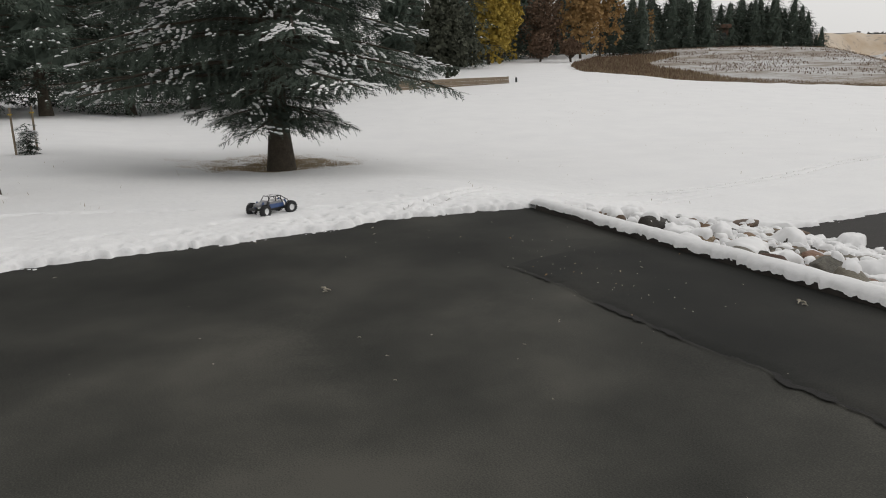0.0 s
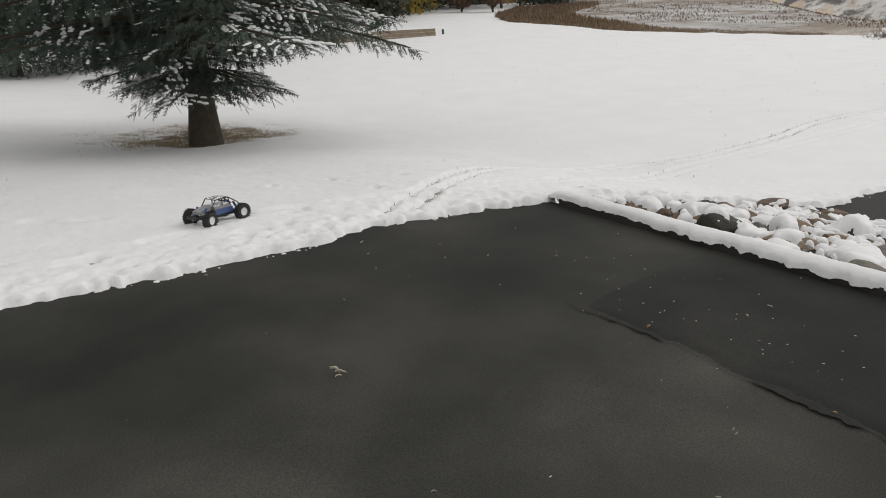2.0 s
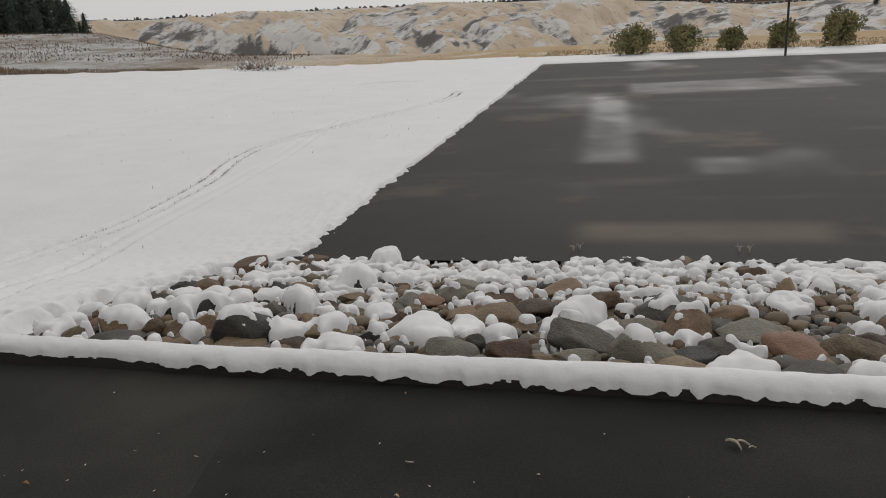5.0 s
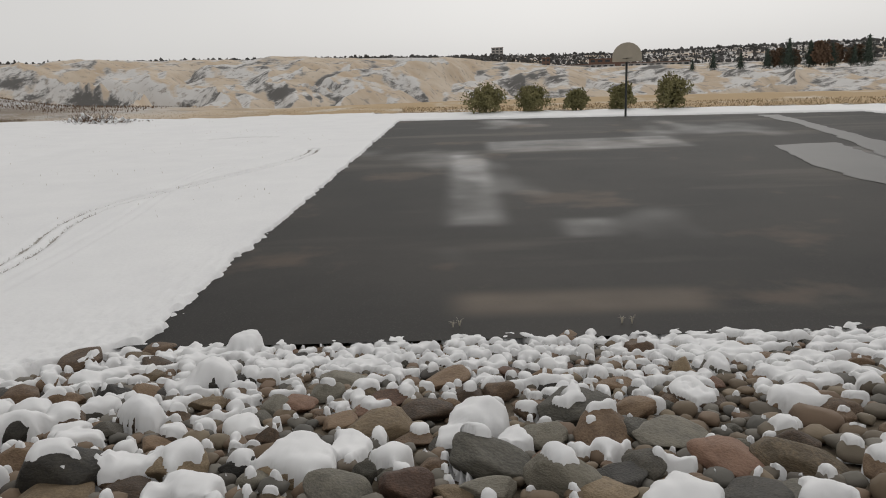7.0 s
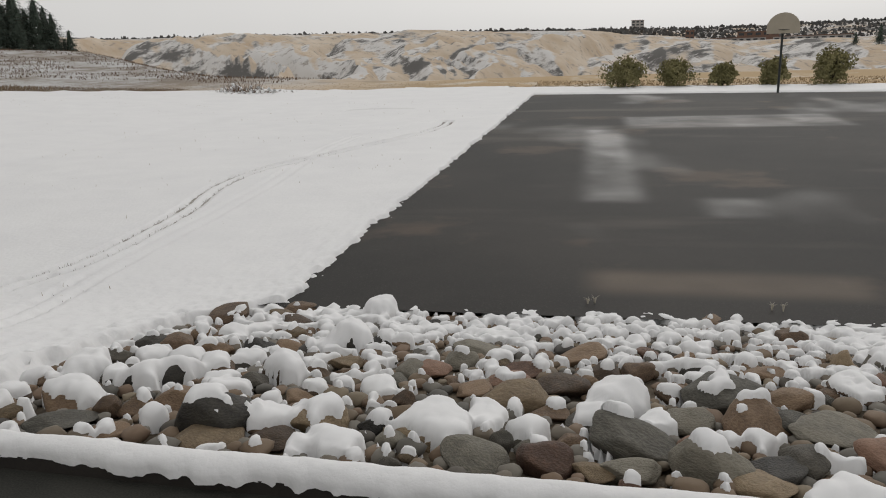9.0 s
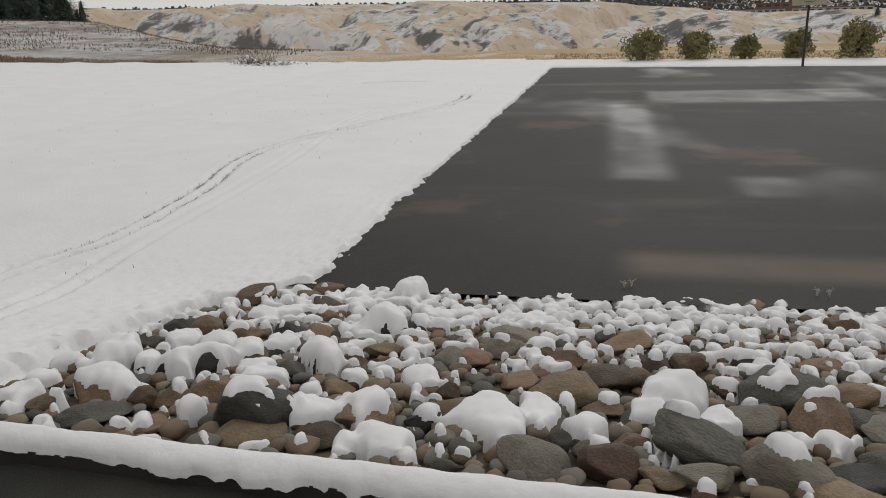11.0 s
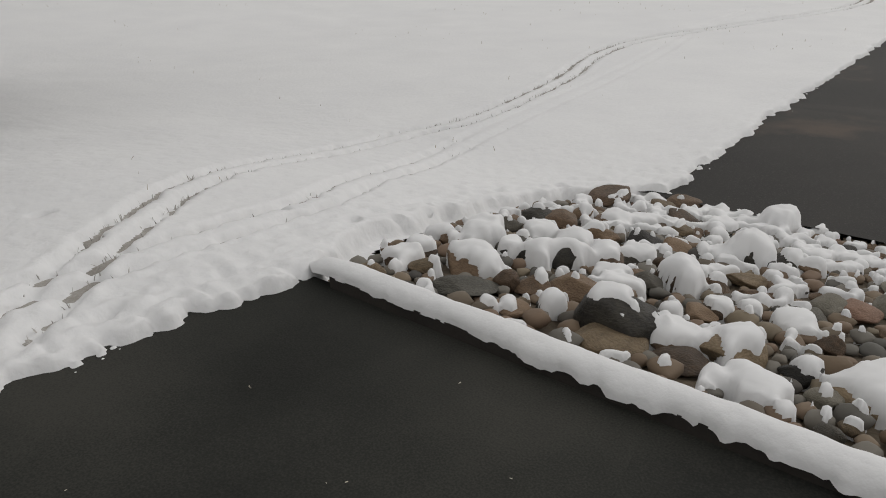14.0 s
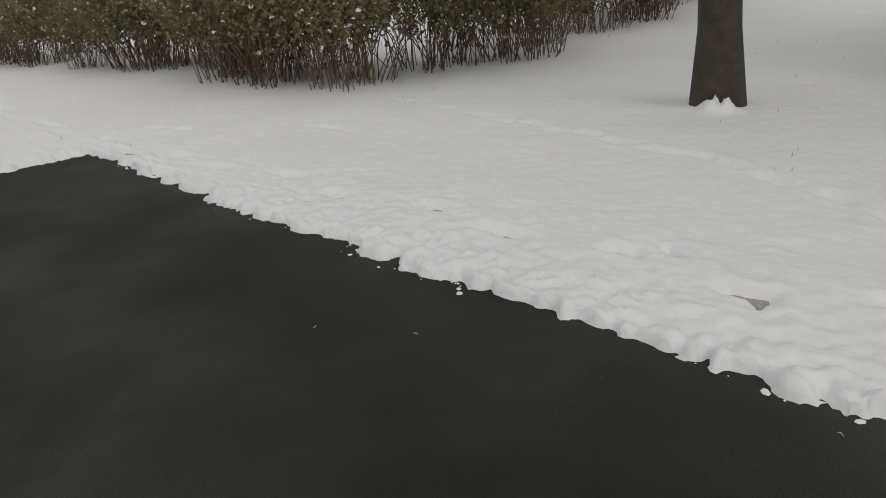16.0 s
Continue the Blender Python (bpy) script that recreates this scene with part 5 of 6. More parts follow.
for k, (x, y, s) in enumerate(((-36.5, 1.0, 1.0), (-38.5, 4.4, 0.95), (-40, 8.0, 1.05), (-37.5, -10.5, 1.0), (-41, -6, 1.1), (-43, -1, 1.1), (-44, 5, 1.1), (-44.5, 11.5, 1.0), (-46, 15.5, 1.0), (-35, -14, 1.0), (-32, -18, 1.0), (-47, 20, 0.9), (-50, -9, 1.15), (-52, 7, 1.2), (-54, 24, 1.05), (-56, 29.5, 1.0))):
    again(BACK if x < -42 else SNOWY if k % 2 else SNOWY_B, x, y, 50 * k, s, float(lawn(np.array(x), np.array(y))))
for k, (x, y, s, z) in enumerate(((-62, 31, 1.2, 2.4), (-66, 37, 1.25, 2.6), (-72, 43, 1.3, 2.8), (-70, 39.5, 1.3, 2.8), (-76, 50, 1.3, 3.0), (-78, 56, 1.25, 3.0), (-69.5, 57.5, 0.75, 3.2), (-68.2, 60.5, 0.62, 3.2), (-83, 62, 1.2, 3.2), (-72.5, 62.5, 0.6, 3.3),
                             (-85, 77, 0.72, 3.6), (-83.5, 79, 0.78, 3.6), (-82, 81.5, 0.80, 3.6), (-80.5, 83.5, 0.76, 3.6), (-79.5, 86, 0.72, 3.5), (-86, 82, 0.8, 3.6), (-84, 86, 0.8, 3.6), (-87, 73, 0.66, 3.6), (-82, 91.5, 0.66, 3.3), (-80.7, 94, 0.72, 3.3), (-79.5, 97, 0.74, 3.2), (-78, 99, 0.66, 3.0), (-76.2, 100.5, 0.70, 3.0), (-81.5, 87.5, 0.85, 3.5), (-83.2, 84, 0.9, 3.6), (-80, 91, 0.8, 3.4), (-78.6, 94.8, 0.78, 3.2), (-77.2, 97.4, 0.8, 3.1), (-88, 79, 0.9, 3.6), (-83, 97, 0.8, 3.2), (-80, 102, 0.76, 3.1), (-77.5, 104, 0.7, 3.0), (-73.2, 103.2, 0.36, 2.6))):
    if y > 72:
        x, y = x - 0.0227 * y, y + 0.0227 * x
    again(DARK, x, y, 37 * k, s * (0.86 + 0.22 * (k * 7 % 5) / 4), z - 0.3)
    if y > 76:
        again(DARK, x - 1.3, y - 1.5 + k % 3, 61 * k, s * (0.78 + 0.2 * (k % 4) / 3), z - 0.3)

juniper = stand(leafy(31, "juniper_tree", 5.6, 2.7, M_JUNIPER, 0.26, 4200, 0.5, 0.3, 0.62), -42.0, 21.6)
tagged(juniper, "dense rounded grey-green juniper beside the low wall", "tree")
for k, (x, y, h, r) in enumerate(((-60.5, 35.2, 9.5, 2.6), (-63.5, 38.5, 10.5, 2.4))):
    t = stand(leafy(33 + k, "poplar_tree", h, r, M_GOLD, 0.34, 3600, 0.9, 0.3, 0.7, gaps=0.04), x, y)
    tagged(t, "autumn poplar full of mustard-yellow leaves", "tree", "autumn poplars")
for k, (x, y, h, r) in enumerate(((-64.5, 49.0, 9.0, 2.6), (-67, 53.5, 10.0, 2.9), (-76, 67, 6.5, 2.0))):
    t = stand(leafy(37 + k, "rust_tree", h, r, M_ORANGE, 0.30, 1500, 0.9, 0.3, 0.8, gaps=0.16), x, y, 0, 1, float(lawn(np.array(-60), np.array(45))) + 0.4)
    tagged(t, "half-bare tree with rust-brown autumn leaves", "tree", "rust-brown trees")
for k, (x, y, h, r) in enumerate(((-66, 45, 8.0, 2.6), (-69, 47.5, 8.5, 2.4), (-61, 41.5, 3.0, 1.3), (-58.5, 43.5, 2.4, 1.0))):
    t = stand(leafy(41 + k, "bare_tree", h, r, M_TWIG, 0.22, 1300, 0.8, 0.22, 0.9, stems=3, gaps=0.05), x, y, 0, 1, 2.1)
    tagged(t, "leafless grey-brown tree with fine twigs", "tree", "bare trees")

for x, y, w, h in ((2.0, 44.1, 2.55, 1.60), (4.6, 43.9, 1.95, 1.55), (7.05, 43.6, 1.25, 1.18), (9.5, 43.2, 1.5, 1.42), (12.1, 42.5, 2.1, 1.88)):
    b = stand(leafy(int(x * 10), "bush", h, w / 2, M_BUSH, 0.085, 3600, 0.02, 0.05, 0.85, stems=9, gaps=-0.02, rag=0.7), x, y, 0, 1, float(court_z(y)))
    tagged(b, "rounded olive-green bush beyond the far edge of the court", "bush", "bushes behind the court")

# distant trees to the east of the coulee
far_leaf = leafy(61, "far_tree", 8.0, 3.2, M_TWIG, 0.9, 700, 0.6, 0.4, 0.8)
stand(far_leaf, 128, 272, 0, 1, -1.0)
tagged(far_leaf, "distant brown leafless tree on the far bank", "tree", "trees on the far bank")
for k in range(16):
    again(far_leaf if k % 3 else DARK, 112 + 2.1 * k + (k * 37 % 5) * 0.6, 279 - 0.55 * k + (k % 3) * 3, 40 * k, 0.65 + 0.1 * (k % 4), -1.4)
for x, y, s in ((95, 286, 0.6), (104, 283, 0.55), (88, 288, 0.38)):
    again(DARK, x, y, x, s, -1.4)


# ---- shrubs along the south side ----
def thicket(seed, height, spread, stems, leaves):
    """A clump of thin upright stems with twigs and a few dull leaves."""
    rnd = np.random.RandomState(seed)
    shrub = new("shrub")
    wood, foliage = Heap(), Heap()
    tips = []
    for k in range(stems):
        bx, by = rnd.uniform(-0.6, 0.6, 2) * spread
        h = height * rnd.uniform(0.55, 1.0)
        lx, ly = rnd.normal(0, 0.36, 2) + np.array([bx, by]) * 0.35
        s = np.linspace(0, 1, 5)
        pts = np.stack([bx + lx * h * s ** 1.4, by + ly * h * s ** 1.4, -0.08 + h * s], -1)
        pts[1:] += rnd.uniform(-0.04, 0.04, (4, 3))
        r = rnd.uniform(0.006, 0.014)
        wood.tube(pts, r * (1 - 0.75 * s) + 0.002, 3)
        for q in range(5):
            t = rnd.uniform(0.3, 0.95)
            b = np.array([np.interp(t, s, pts[:, i]) for i in range(3)])
            e = b + np.array([rnd.normal(0, 0.22), rnd.normal(0, 0.22), rnd.uniform(0.15, 0.45)])
            wood.tube([b, (b + e) / 2 + rnd.uniform(-0.03, 0.03, 3), e], [r * 0.5, r * 0.35, 0.002], 3)
            tips += [b, e]
    tips = np.array(tips)
    pick = tips[rnd.randint(0, len(tips), leaves)] + rnd.normal(0, 0.12, (leaves, 3))
    pick = pick[(pick[:, 2] > 0.1) & (rnd.rand(leaves) < np.clip((pick[:, 2] - 0.25) / 0.9, 0.04, 1))]
    foliage.stamp(*BLADE, pick, rnd.normal(size=pick.shape), rnd.normal(size=pick.shape), rnd.uniform(0.035, 0.075, len(pick)))
    tagged(wood.mesh("stemwork", M_TWIG, shrub, True), kind="stuff")
    tagged(foliage.mesh("leaves", M_SHRUB, shrub), "dull olive and brown leaves")
    white = Heap()
    low = pick[rnd.rand(len(pick)) < 0.05]
    white.stamp(*PAD_FAR, low, rnd.normal(size=low.shape), np.tile([0, 0, 1.0], (len(low), 1)), rnd.uniform(0.04, 0.10, len(low)))
    tagged(white.mesh("snow_flecks", M_SNOW, shrub, True), kind="stuff")
    return shrub


KINDS = [thicket(70, 2.8, 1.2, 75, 4600), thicket(71, 2.3, 1.0, 65, 2400), thicket(72, 3.2, 1.3, 80, 5800)]
spots = [(-8.3, -9.6), (-9.9, -11.0), (-11.0, -9.2), (-12.3, -8.9), (-13.8, -9.2), (-15.7, -9.5), (-17.6, -10.0), (-19.6, -10.3), (-22, -10.7), (-24.5, -11),
         (-8.4, -10.9), (-8.6, -12.1), (-8.3, -13.3), (-8.5, -14.6), (-8.2, -16.2), (-8.5, -18), (-8.2, -20), (-8.4, -22.5), (-8.1, -25), (-8.4, -28), (-8.2, -31),
         (-10.1, -15.4), (-10.4, -18.2), (-10.3, -21.5), (-10.2, -26), (-13.5, -11.6), (-16.5, -12.0), (-20, -12.6)]
for k, (x, y) in enumerate(spots):
    x, y = x + 0.5 * math.sin(k * 7.1), y + 0.45 * math.sin(k * 4.3 + 1)
    z = float(lawn(np.array(x), np.array(y))) + 0.04
    if k < 3:
        stand(KINDS[k], x, y, 40 * k, 1, z)
        s = KINDS[k]
    else:
        s = again(KINDS[k % 3], x, y, 53 * k, 0.72 + 0.14 * (k * 5 % 4), z)
    tagged(s, "tall thicket of thin brown stems with dull leaves", "shrub", "shrubs along the lawn")


# ---- small things on the lawn ----
def build_sapling():
    s = spruce(51, 0.72, 0.12, 0.06, 0.03, 0.07, 0.065, 0.5, dense=0.6, side_gap=0.07)
    s.name = "sapling"
    stand(s, -16.5, -2.55, 0, 1, float(lawn(np.array(-16.5), np.array(-2.55))) + 0.06)
    tagged(s, "small snow-dusted conifer sapling beside its stakes", "sapling")
    for dx, dy in ((-0.75, 0.15), (0.1, -0.28)):
        st = new("stake")
        st.location = (-16.5 + dx, -2.55 + dy, float(lawn(np.array(-16.5 + dx), np.array(-2.55 + dy))))
        h = Heap()
        h.tube([(0, 0, -0.1), (0.01, 0, 0.6), (0.015, 0.01, 1.22)], [0.028, 0.026, 0.024], 6)
        h.mesh("post", M_STAKE, st)
        h = Heap()
        h.tube([(0.045 * math.cos(a), 0.045 * math.sin(a), 1.05) for a in np.linspace(0, 6.28, 10)], [0.016] * 10, 5)
        h.mesh("tie", M_ROPE, st)
        tagged(st, "thin wooden tree stake with a yellow tie", "stake", "stakes by the sapling")


build_sapling()


def build_low_wall():
    a, b = Vector((-37.9, 16.2, 0)), Vector((-38.9, 24.66, 0))
    n = b - a
    wall = new("low_wall")
    zb = float(lawn(np.array(-38.5), np.array(21.0))) - 0.05
    wall.matrix_basis = Matrix.Translation((a.x, a.y, zb)) @ Matrix.Rotation(math.atan2(n.y, n.x), 4, "Z")
    for k in range(3):
        bm = bmesh.new()
        bmesh.ops.create_cube(bm, size=1, matrix=Matrix.Translation((n.length / 2, 0.01 * (k % 2), 0.10 + 0.205 * k)) @ Matrix.Diagonal((n.length - 0.05 * k, 0.2, 0.195, 1)))
        bmesh.ops.bevel(bm, geom=bm.edges[:], offset=0.012, segments=1, affect="EDGES")
        part("timber", bm, M_SLEEPER, wall)
    h = Heap()
    for k in range(26):
        h.stamp(*PAD, np.array([[0.3 + k * n.length / 27, 0.0, 0.60]]), np.array([[1.0, 0, 0]]), np.array([[0.0, 0, 1]]), np.array([[0.6, 0.24, 0.16]]))
    h.mesh("snow_cap", M_SNOW, wall, True)
    tagged(wall, "low retaining wall of tan timbers topped with snow", "wall")
    post = new("bollard")
    post.location = (-39.3, 25.5, zb + 0.06)
    h = Heap()
    h.tube([(0, 0, -0.1), (0, 0, 0.40), (0, 0, 0.46), (0, 0, 0.47)], [0.07, 0.07, 0.06, 0.001], 10)
    h.mesh("post", M_STEEL, post, True)
    tagged(post, "short dark bollard beside the low wall", "bollard")


build_low_wall()


def build_scrub():
    scrub = new("brush_pile")
    x, y = -20.3, 43.0
    scrub.location = (x, y, float(lawn(np.array(x), np.array(y))))
    rnd = np.random.RandomState(90)
    wood, white = Heap(), Heap()
    for k in range(420):
        p = np.array([rnd.normal(0, 1.1), rnd.normal(0, 0.7), 0])
        h = max(0.1, 0.85 - 0.3 * (abs(p[0]) + abs(p[1])))
        d = rnd.normal(0, 0.5, 3)
        d[2] = abs(d[2]) + 0.2
        q = p + d * h * rnd.uniform(0.5, 1.3)
        wood.tube([p, (p + q) / 2 + rnd.normal(0, 0.05, 3), q], [0.014, 0.010, 0.004], 4)
        if rnd.rand() < 0.35:
            m = (p + q) / 2
            white.stamp(*PAD, np.array([m]), np.array([d]), np.array([[0.0, 0, 1]]), np.array([[0.3, 0.2, 0.16]]))
    tagged(wood.mesh("twigs", M_TWIG, scrub), kind="stuff")
    tagged(white.mesh("snow_flecks", M_SNOW, scrub, True), kind="stuff")
    tagged(scrub, "low heap of brown brush dusted with snow", "brush")


build_scrub()

BLADES = (np.array([(-0.02, 0, 0), (0.02, 0, 0), (0.0, 0.01, 0.6), (0.06, 0.02, 1.0)], float), np.array([(0, 1, 2), (1, 3, 2)]))


def grasses(name, label, mat, count, place, height, wide):
    rnd = np.random.RandomState(len(name))
    h = Heap()
    x, y = place(rnd, count)
    z = far_height(x, y)
    s = height * rnd.uniform(0.5, 1.1, count) * (1 - 0.72 * ease((x + 50) / 24) if "reed" in name else 1)
    at = np.stack([x, y, z - 0.05], -1)
    h.stamp(BLADES[0], BLADES[1], at, rnd.normal(size=(count, 3)) * [1, 1, 0] + [1e-3, 0, 0], np.tile([0, 0, 1.0], (count, 1)) + rnd.normal(0, 0.16, (count, 3)), np.stack([s * wide, s * wide, s], -1))
    tagged(h.mesh(name, mat), label, "grass", kind="stuff")


def reed_place(rnd, n):
    t = rnd.rand(n)
    x = -58 + 34 * t ** 1.35
    return x, lawn_end(x) + 0.2 + rnd.rand(n) ** 1.4 * (11.0 - 9.5 * t) + rnd.normal(0, 0.2, n)


grasses("reeds", "band of tall brown dry reeds below the ridge", M_REED, 24000, reed_place, 0.5, 2.6)
grasses("reed_stems", "dark dead stems standing among the reeds", M_TWIG, 9000, reed_place, 0.62, 2.6)


def verge_place(rnd, n):
    x = rnd.uniform(-32, 40, n)
    return x, lawn_end(x) - 0.3 + rnd.rand(n) ** 1.5 * 9


grasses("verge_grass", "rough tan grass beyond the end of the lawn", M_DRYGRASS, 15000, verge_place, 0.11, 9.0)


def brush_place(rnd, n):
    x = rnd.uniform(-90, -22, n)
    y = lawn_end(np.maximum(x, -57)) + 8 + rnd.rand(n) * 50
    keep = fbm(x / 5, y / 2.2, 77) > 0.47
    return np.where(keep, x, x[keep][0]), np.where(keep, y, y[keep][0])


grasses("ridge_brush", "low dark brush scattered over the snowy ridge", M_TWIG, 30000, brush_place, 0.26, 4.5)


# ---- the basketball hoop ----
def build_hoop():
    hoop = new("basketball_hoop")
    hoop.matrix_basis = pose(8.62, 38.0, float(court_z(38.0)), 0, 0, -8)
    h = Heap()
    h.tube([(0, 0.25, -0.1), (0, 0.25, 2.2), (0, 0.22, 2.75), (0, 0.10, 3.0)], [0.055, 0.055, 0.055, 0.05], 10)
    h.mesh("pole", M_STEEL, hoop, True)
    bm = bmesh.new()
    outline = [(-0.69, 2.62), (0.69, 2.62), (0.69, 2.86)] + [(0.69 * math.cos(a), 2.86 + 0.66 * math.sin(a)) for a in np.linspace(0.15, math.pi - 0.15, 18)] + [(-0.69, 2.86)]
    f = bm.faces.new([bm.verts.new((x, 0.0, z)) for x, z in outline])
    ext = bmesh.ops.extrude_face_region(bm, geom=[f])
    bmesh.ops.translate(bm, verts=[v for v in ext["geom"] if isinstance(v, bmesh.types.BMVert)], vec=(0, 0.035, 0))
    bmesh.ops.recalc_face_normals(bm, faces=bm.faces[:])
    part("backboard", bm, M_BOARD, hoop, "tan fan-shaped backboard")
    h = Heap()
    h.tube([(0.225 * math.cos(a), -0.30 + 0.225 * math.sin(a), 2.78) for a in np.linspace(0, 2 * math.pi, 20)], [0.010] * 20, 6)
    h.tube([(0, 0, 2.78), (0, -0.08, 2.78)], [0.03, 0.03], 6)
    h.mesh("rim", M_STEEL, hoop, True)
    tagged(hoop, "basketball hoop with a tan fan-shaped board on a dark pole", "basketball hoop")


build_hoop()


# ---- town on the far rim ----
def building(name, x, y, z, w, d, h, rows, cols, mat, label):
    b = new(name)
    b.matrix_basis = pose(x, y, z, 0, 0, -math.degrees(math.atan2(x, y)))
    bm = bmesh.new()
    bmesh.ops.create_cube(bm, size=1, matrix=Matrix.Translation((0, 0, h / 2 - 3)) @ Matrix.Diagonal((w, d, h + 6, 1)))
    part("wall", bm, mat, b)
    bm = bmesh.new()
    bmesh.ops.create_cube(bm, size=1, matrix=Matrix.Translation((0, 0, h + 0.25)) @ Matrix.Diagonal((w + 0.8, d + 0.8, 0.5, 1)))
    part("roof", bm, M_ROOF, b)
    for r in range(rows):
        for c in range(cols):
            bm = bmesh.new()
            bmesh.ops.create_cube(bm, size=1, matrix=Matrix.Translation(((c + 0.5) / cols * w - w / 2, -d / 2, (r + 0.55) / rows * h)) @ Matrix.Diagonal((w / cols * 0.6, 0.3, h / rows * 0.5, 1)))
            part("window", bm, M_GLASS, b)
    tagged(b, label, "building")


building("apartment_tower", 52, 1000, 14, 15, 12, 14, 4, 3, M_WALL, "distant grey apartment tower above the rim")
building("low_building", 69, 598, 1.5, 6, 8, 7, 2, 2, M_ROOF, "small brown building on the far rim")
building("long_building", 100, 594, -1.0, 42, 12, 3.2, 1, 9, M_WALL, "long low grey building on the far rim")
building("long_building", 150, 584, -1.5, 50, 14, 3.6, 1, 10, M_WALL, "long low grey building with a brown roof")
building("hall", 125, 640, 3.0, 30, 14, 3.5, 1, 5, M_ROOF, "brown hall behind the long buildings")
building("ridge_house", -84, 89, 3.2, 3.0, 4, 3.6, 1, 2, M_ROOF, "small brown house half hidden among the conifers")


def rim_row(name, label, mat, count, template, radius, heights, wide, az0, az1, seed, flat):
    rnd = np.random.RandomState(seed)
    az = np.radians(rnd.uniform(az0, az1, count))
    r = radius * rnd.uniform(1.0, 1.35, count)
    x, y = r * np.sin(az), r * np.cos(az)
    s = rnd.uniform(*heights, count)
    h = Heap()
    at = np.stack([x, y, far_height(x, y) + s * flat], -1)
    along = np.tile([1.0, 0, 0], (count, 1)) if name == "far_houses" else rnd.normal(size=(count, 3))
    up = np.tile([0, 0, 1.0], (count, 1)) if name == "far_houses" else rnd.normal(size=(count, 3))
    h.stamp(template[0], template[1], at, along, up, np.stack([s * wide, s * wide, s], -1))
    tagged(h.mesh(name, mat), label, "town", kind="stuff")


HUT = (np.array([(-0.5, -0.5, -1), (0.5, -0.5, -1), (0.5, 0.5, -1), (-0.5, 0.5, -1), (-0.5, -0.5, 0.7), (0.5, -0.5, 0.7), (0.5, 0.5, 0.7), (-0.5, 0.5, 0.7), (-0.5, 0, 1.1), (0.5, 0, 1.1)], float),
       np.array([(0, 1, 5, 4), (1, 2, 6, 5), (2, 3, 7, 6), (3, 0, 4, 7), (4, 5, 9, 8), (6, 7, 8, 9)]))
rim_row("far_trees", "dark line of far trees along the rim", M_FAR, 9000, BLADE, 660, (0.8, 2.1), 1.9, -42, 40, 81, 0.35)
rim_row("far_houses", "grey houses of a far town along the rim", M_WALL, 150, HUT, 668, (0.8, 1.5), 2.8, -40, 36, 82, 0.3)


# ---- fallen leaves and stalks on the asphalt ----
def fallen(kind, x, y, size, turn):
    rnd = random.Random(int((x * 31 + y * 17) * 100))
    bm = bmesh.new()
    n = 6
    rows = []
    for k in range(n + 1):
        s = k / n
        half = (0.24 if kind == "leaf" else 0.08) * math.sin(math.pi * min(1, s * 0.95 + 0.04)) ** 0.8
        z = 0.16 * math.sin(s * 3 + rnd.random()) * (1 if kind == "leaf" else 0.5)
        bend = 0.15 * math.sin(s * 4)
        rows.append([bm.verts.new((s - 0.5, bend + half * q, z + 0.12 * abs(q))) for q in (-1, 0, 1)])
    for a, b in zip(rows[:-1], rows[1:]):
        for q in (0, 1):
            bm.faces.new((a[q], a[q + 1], b[q + 1], b[q]))
    ext = bmesh.ops.extrude_face_region(bm, geom=bm.faces[:])
    bmesh.ops.translate(bm, verts=[v for v in ext["geom"] if isinstance(v, bmesh.types.BMVert)], vec=(0, 0, 0.03))
    name, mat = ("fallen_leaf", M_LEAF) if kind == "leaf" else ("fallen_stalk", M_STRAW)
    ob = part(name, bm, mat)
    ob.matrix_basis = pose(x, y, 0.016, 0, 0, turn) @ Matrix.Diagonal((size, size, size, 1))
    tagged(ob, "curled brown leaf on the asphalt" if kind == "leaf" else "pale dry stalk lying on the asphalt", "leaf" if kind == "leaf" else "stalk", "litter on the drive")


for x, y, s in ((-1.71, 2.64, 0.07), (-0.07, 2.76, 0.05), (-0.32, 2.17, 0.07), (-0.27, 2.42, 0.035), (-0.2, 2.45, 0.03), (0.89, 2.09, 0.05), (-0.26, 3.6, 0.045), (-0.61, 2.22, 0.03), (-2.07, 2.24, 0.04), (-0.5, 2.6, 0.035), (0.2, 2.5, 0.03), (-1.2, 1.5, 0.03)):
    fallen("leaf", x, y, s * 0.5, x * 200)
for x, y, s in ((-0.08, 3.0, 0.07), (0.74, 1.58, 0.04), (0.72, 0.3, 0.04), (0.31, 0.26, 0.04), (1.76, 0.84, 0.05), (0.71, 1.6, 0.04), (0.99, 1.14, 0.04), (-1.06, 2.93, 0.05), (2.02, 3.25, 0.07), (-1.38, 2.94, 0.04), (-2.74, 1.51, 0.05), (-2.24, 1.94, 0.05), (-3.06, 0.27, 0.05), (-2.39, -2.16, 0.05), (-2.66, -1.65, 0.05), (-3.08, 1.62, 0.08), (-2.56, 2.9, 0.05), (-1.9, 0.9, 0.04), (1.1, 0.2, 0.04), (0.2, 1.7, 0.03)):
    fallen("stalk", x, y, s * 0.55, y * 170 + 30)
for x, y, t in ((-0.93, 0.39, 20), (1.28, 3.29, -40)):
    for k in range(3):
        fallen("stalk", x + 0.035 * k, y + 0.018 * math.sin(k * 2), 0.085 - 0.022 * k, t + 40 * k)


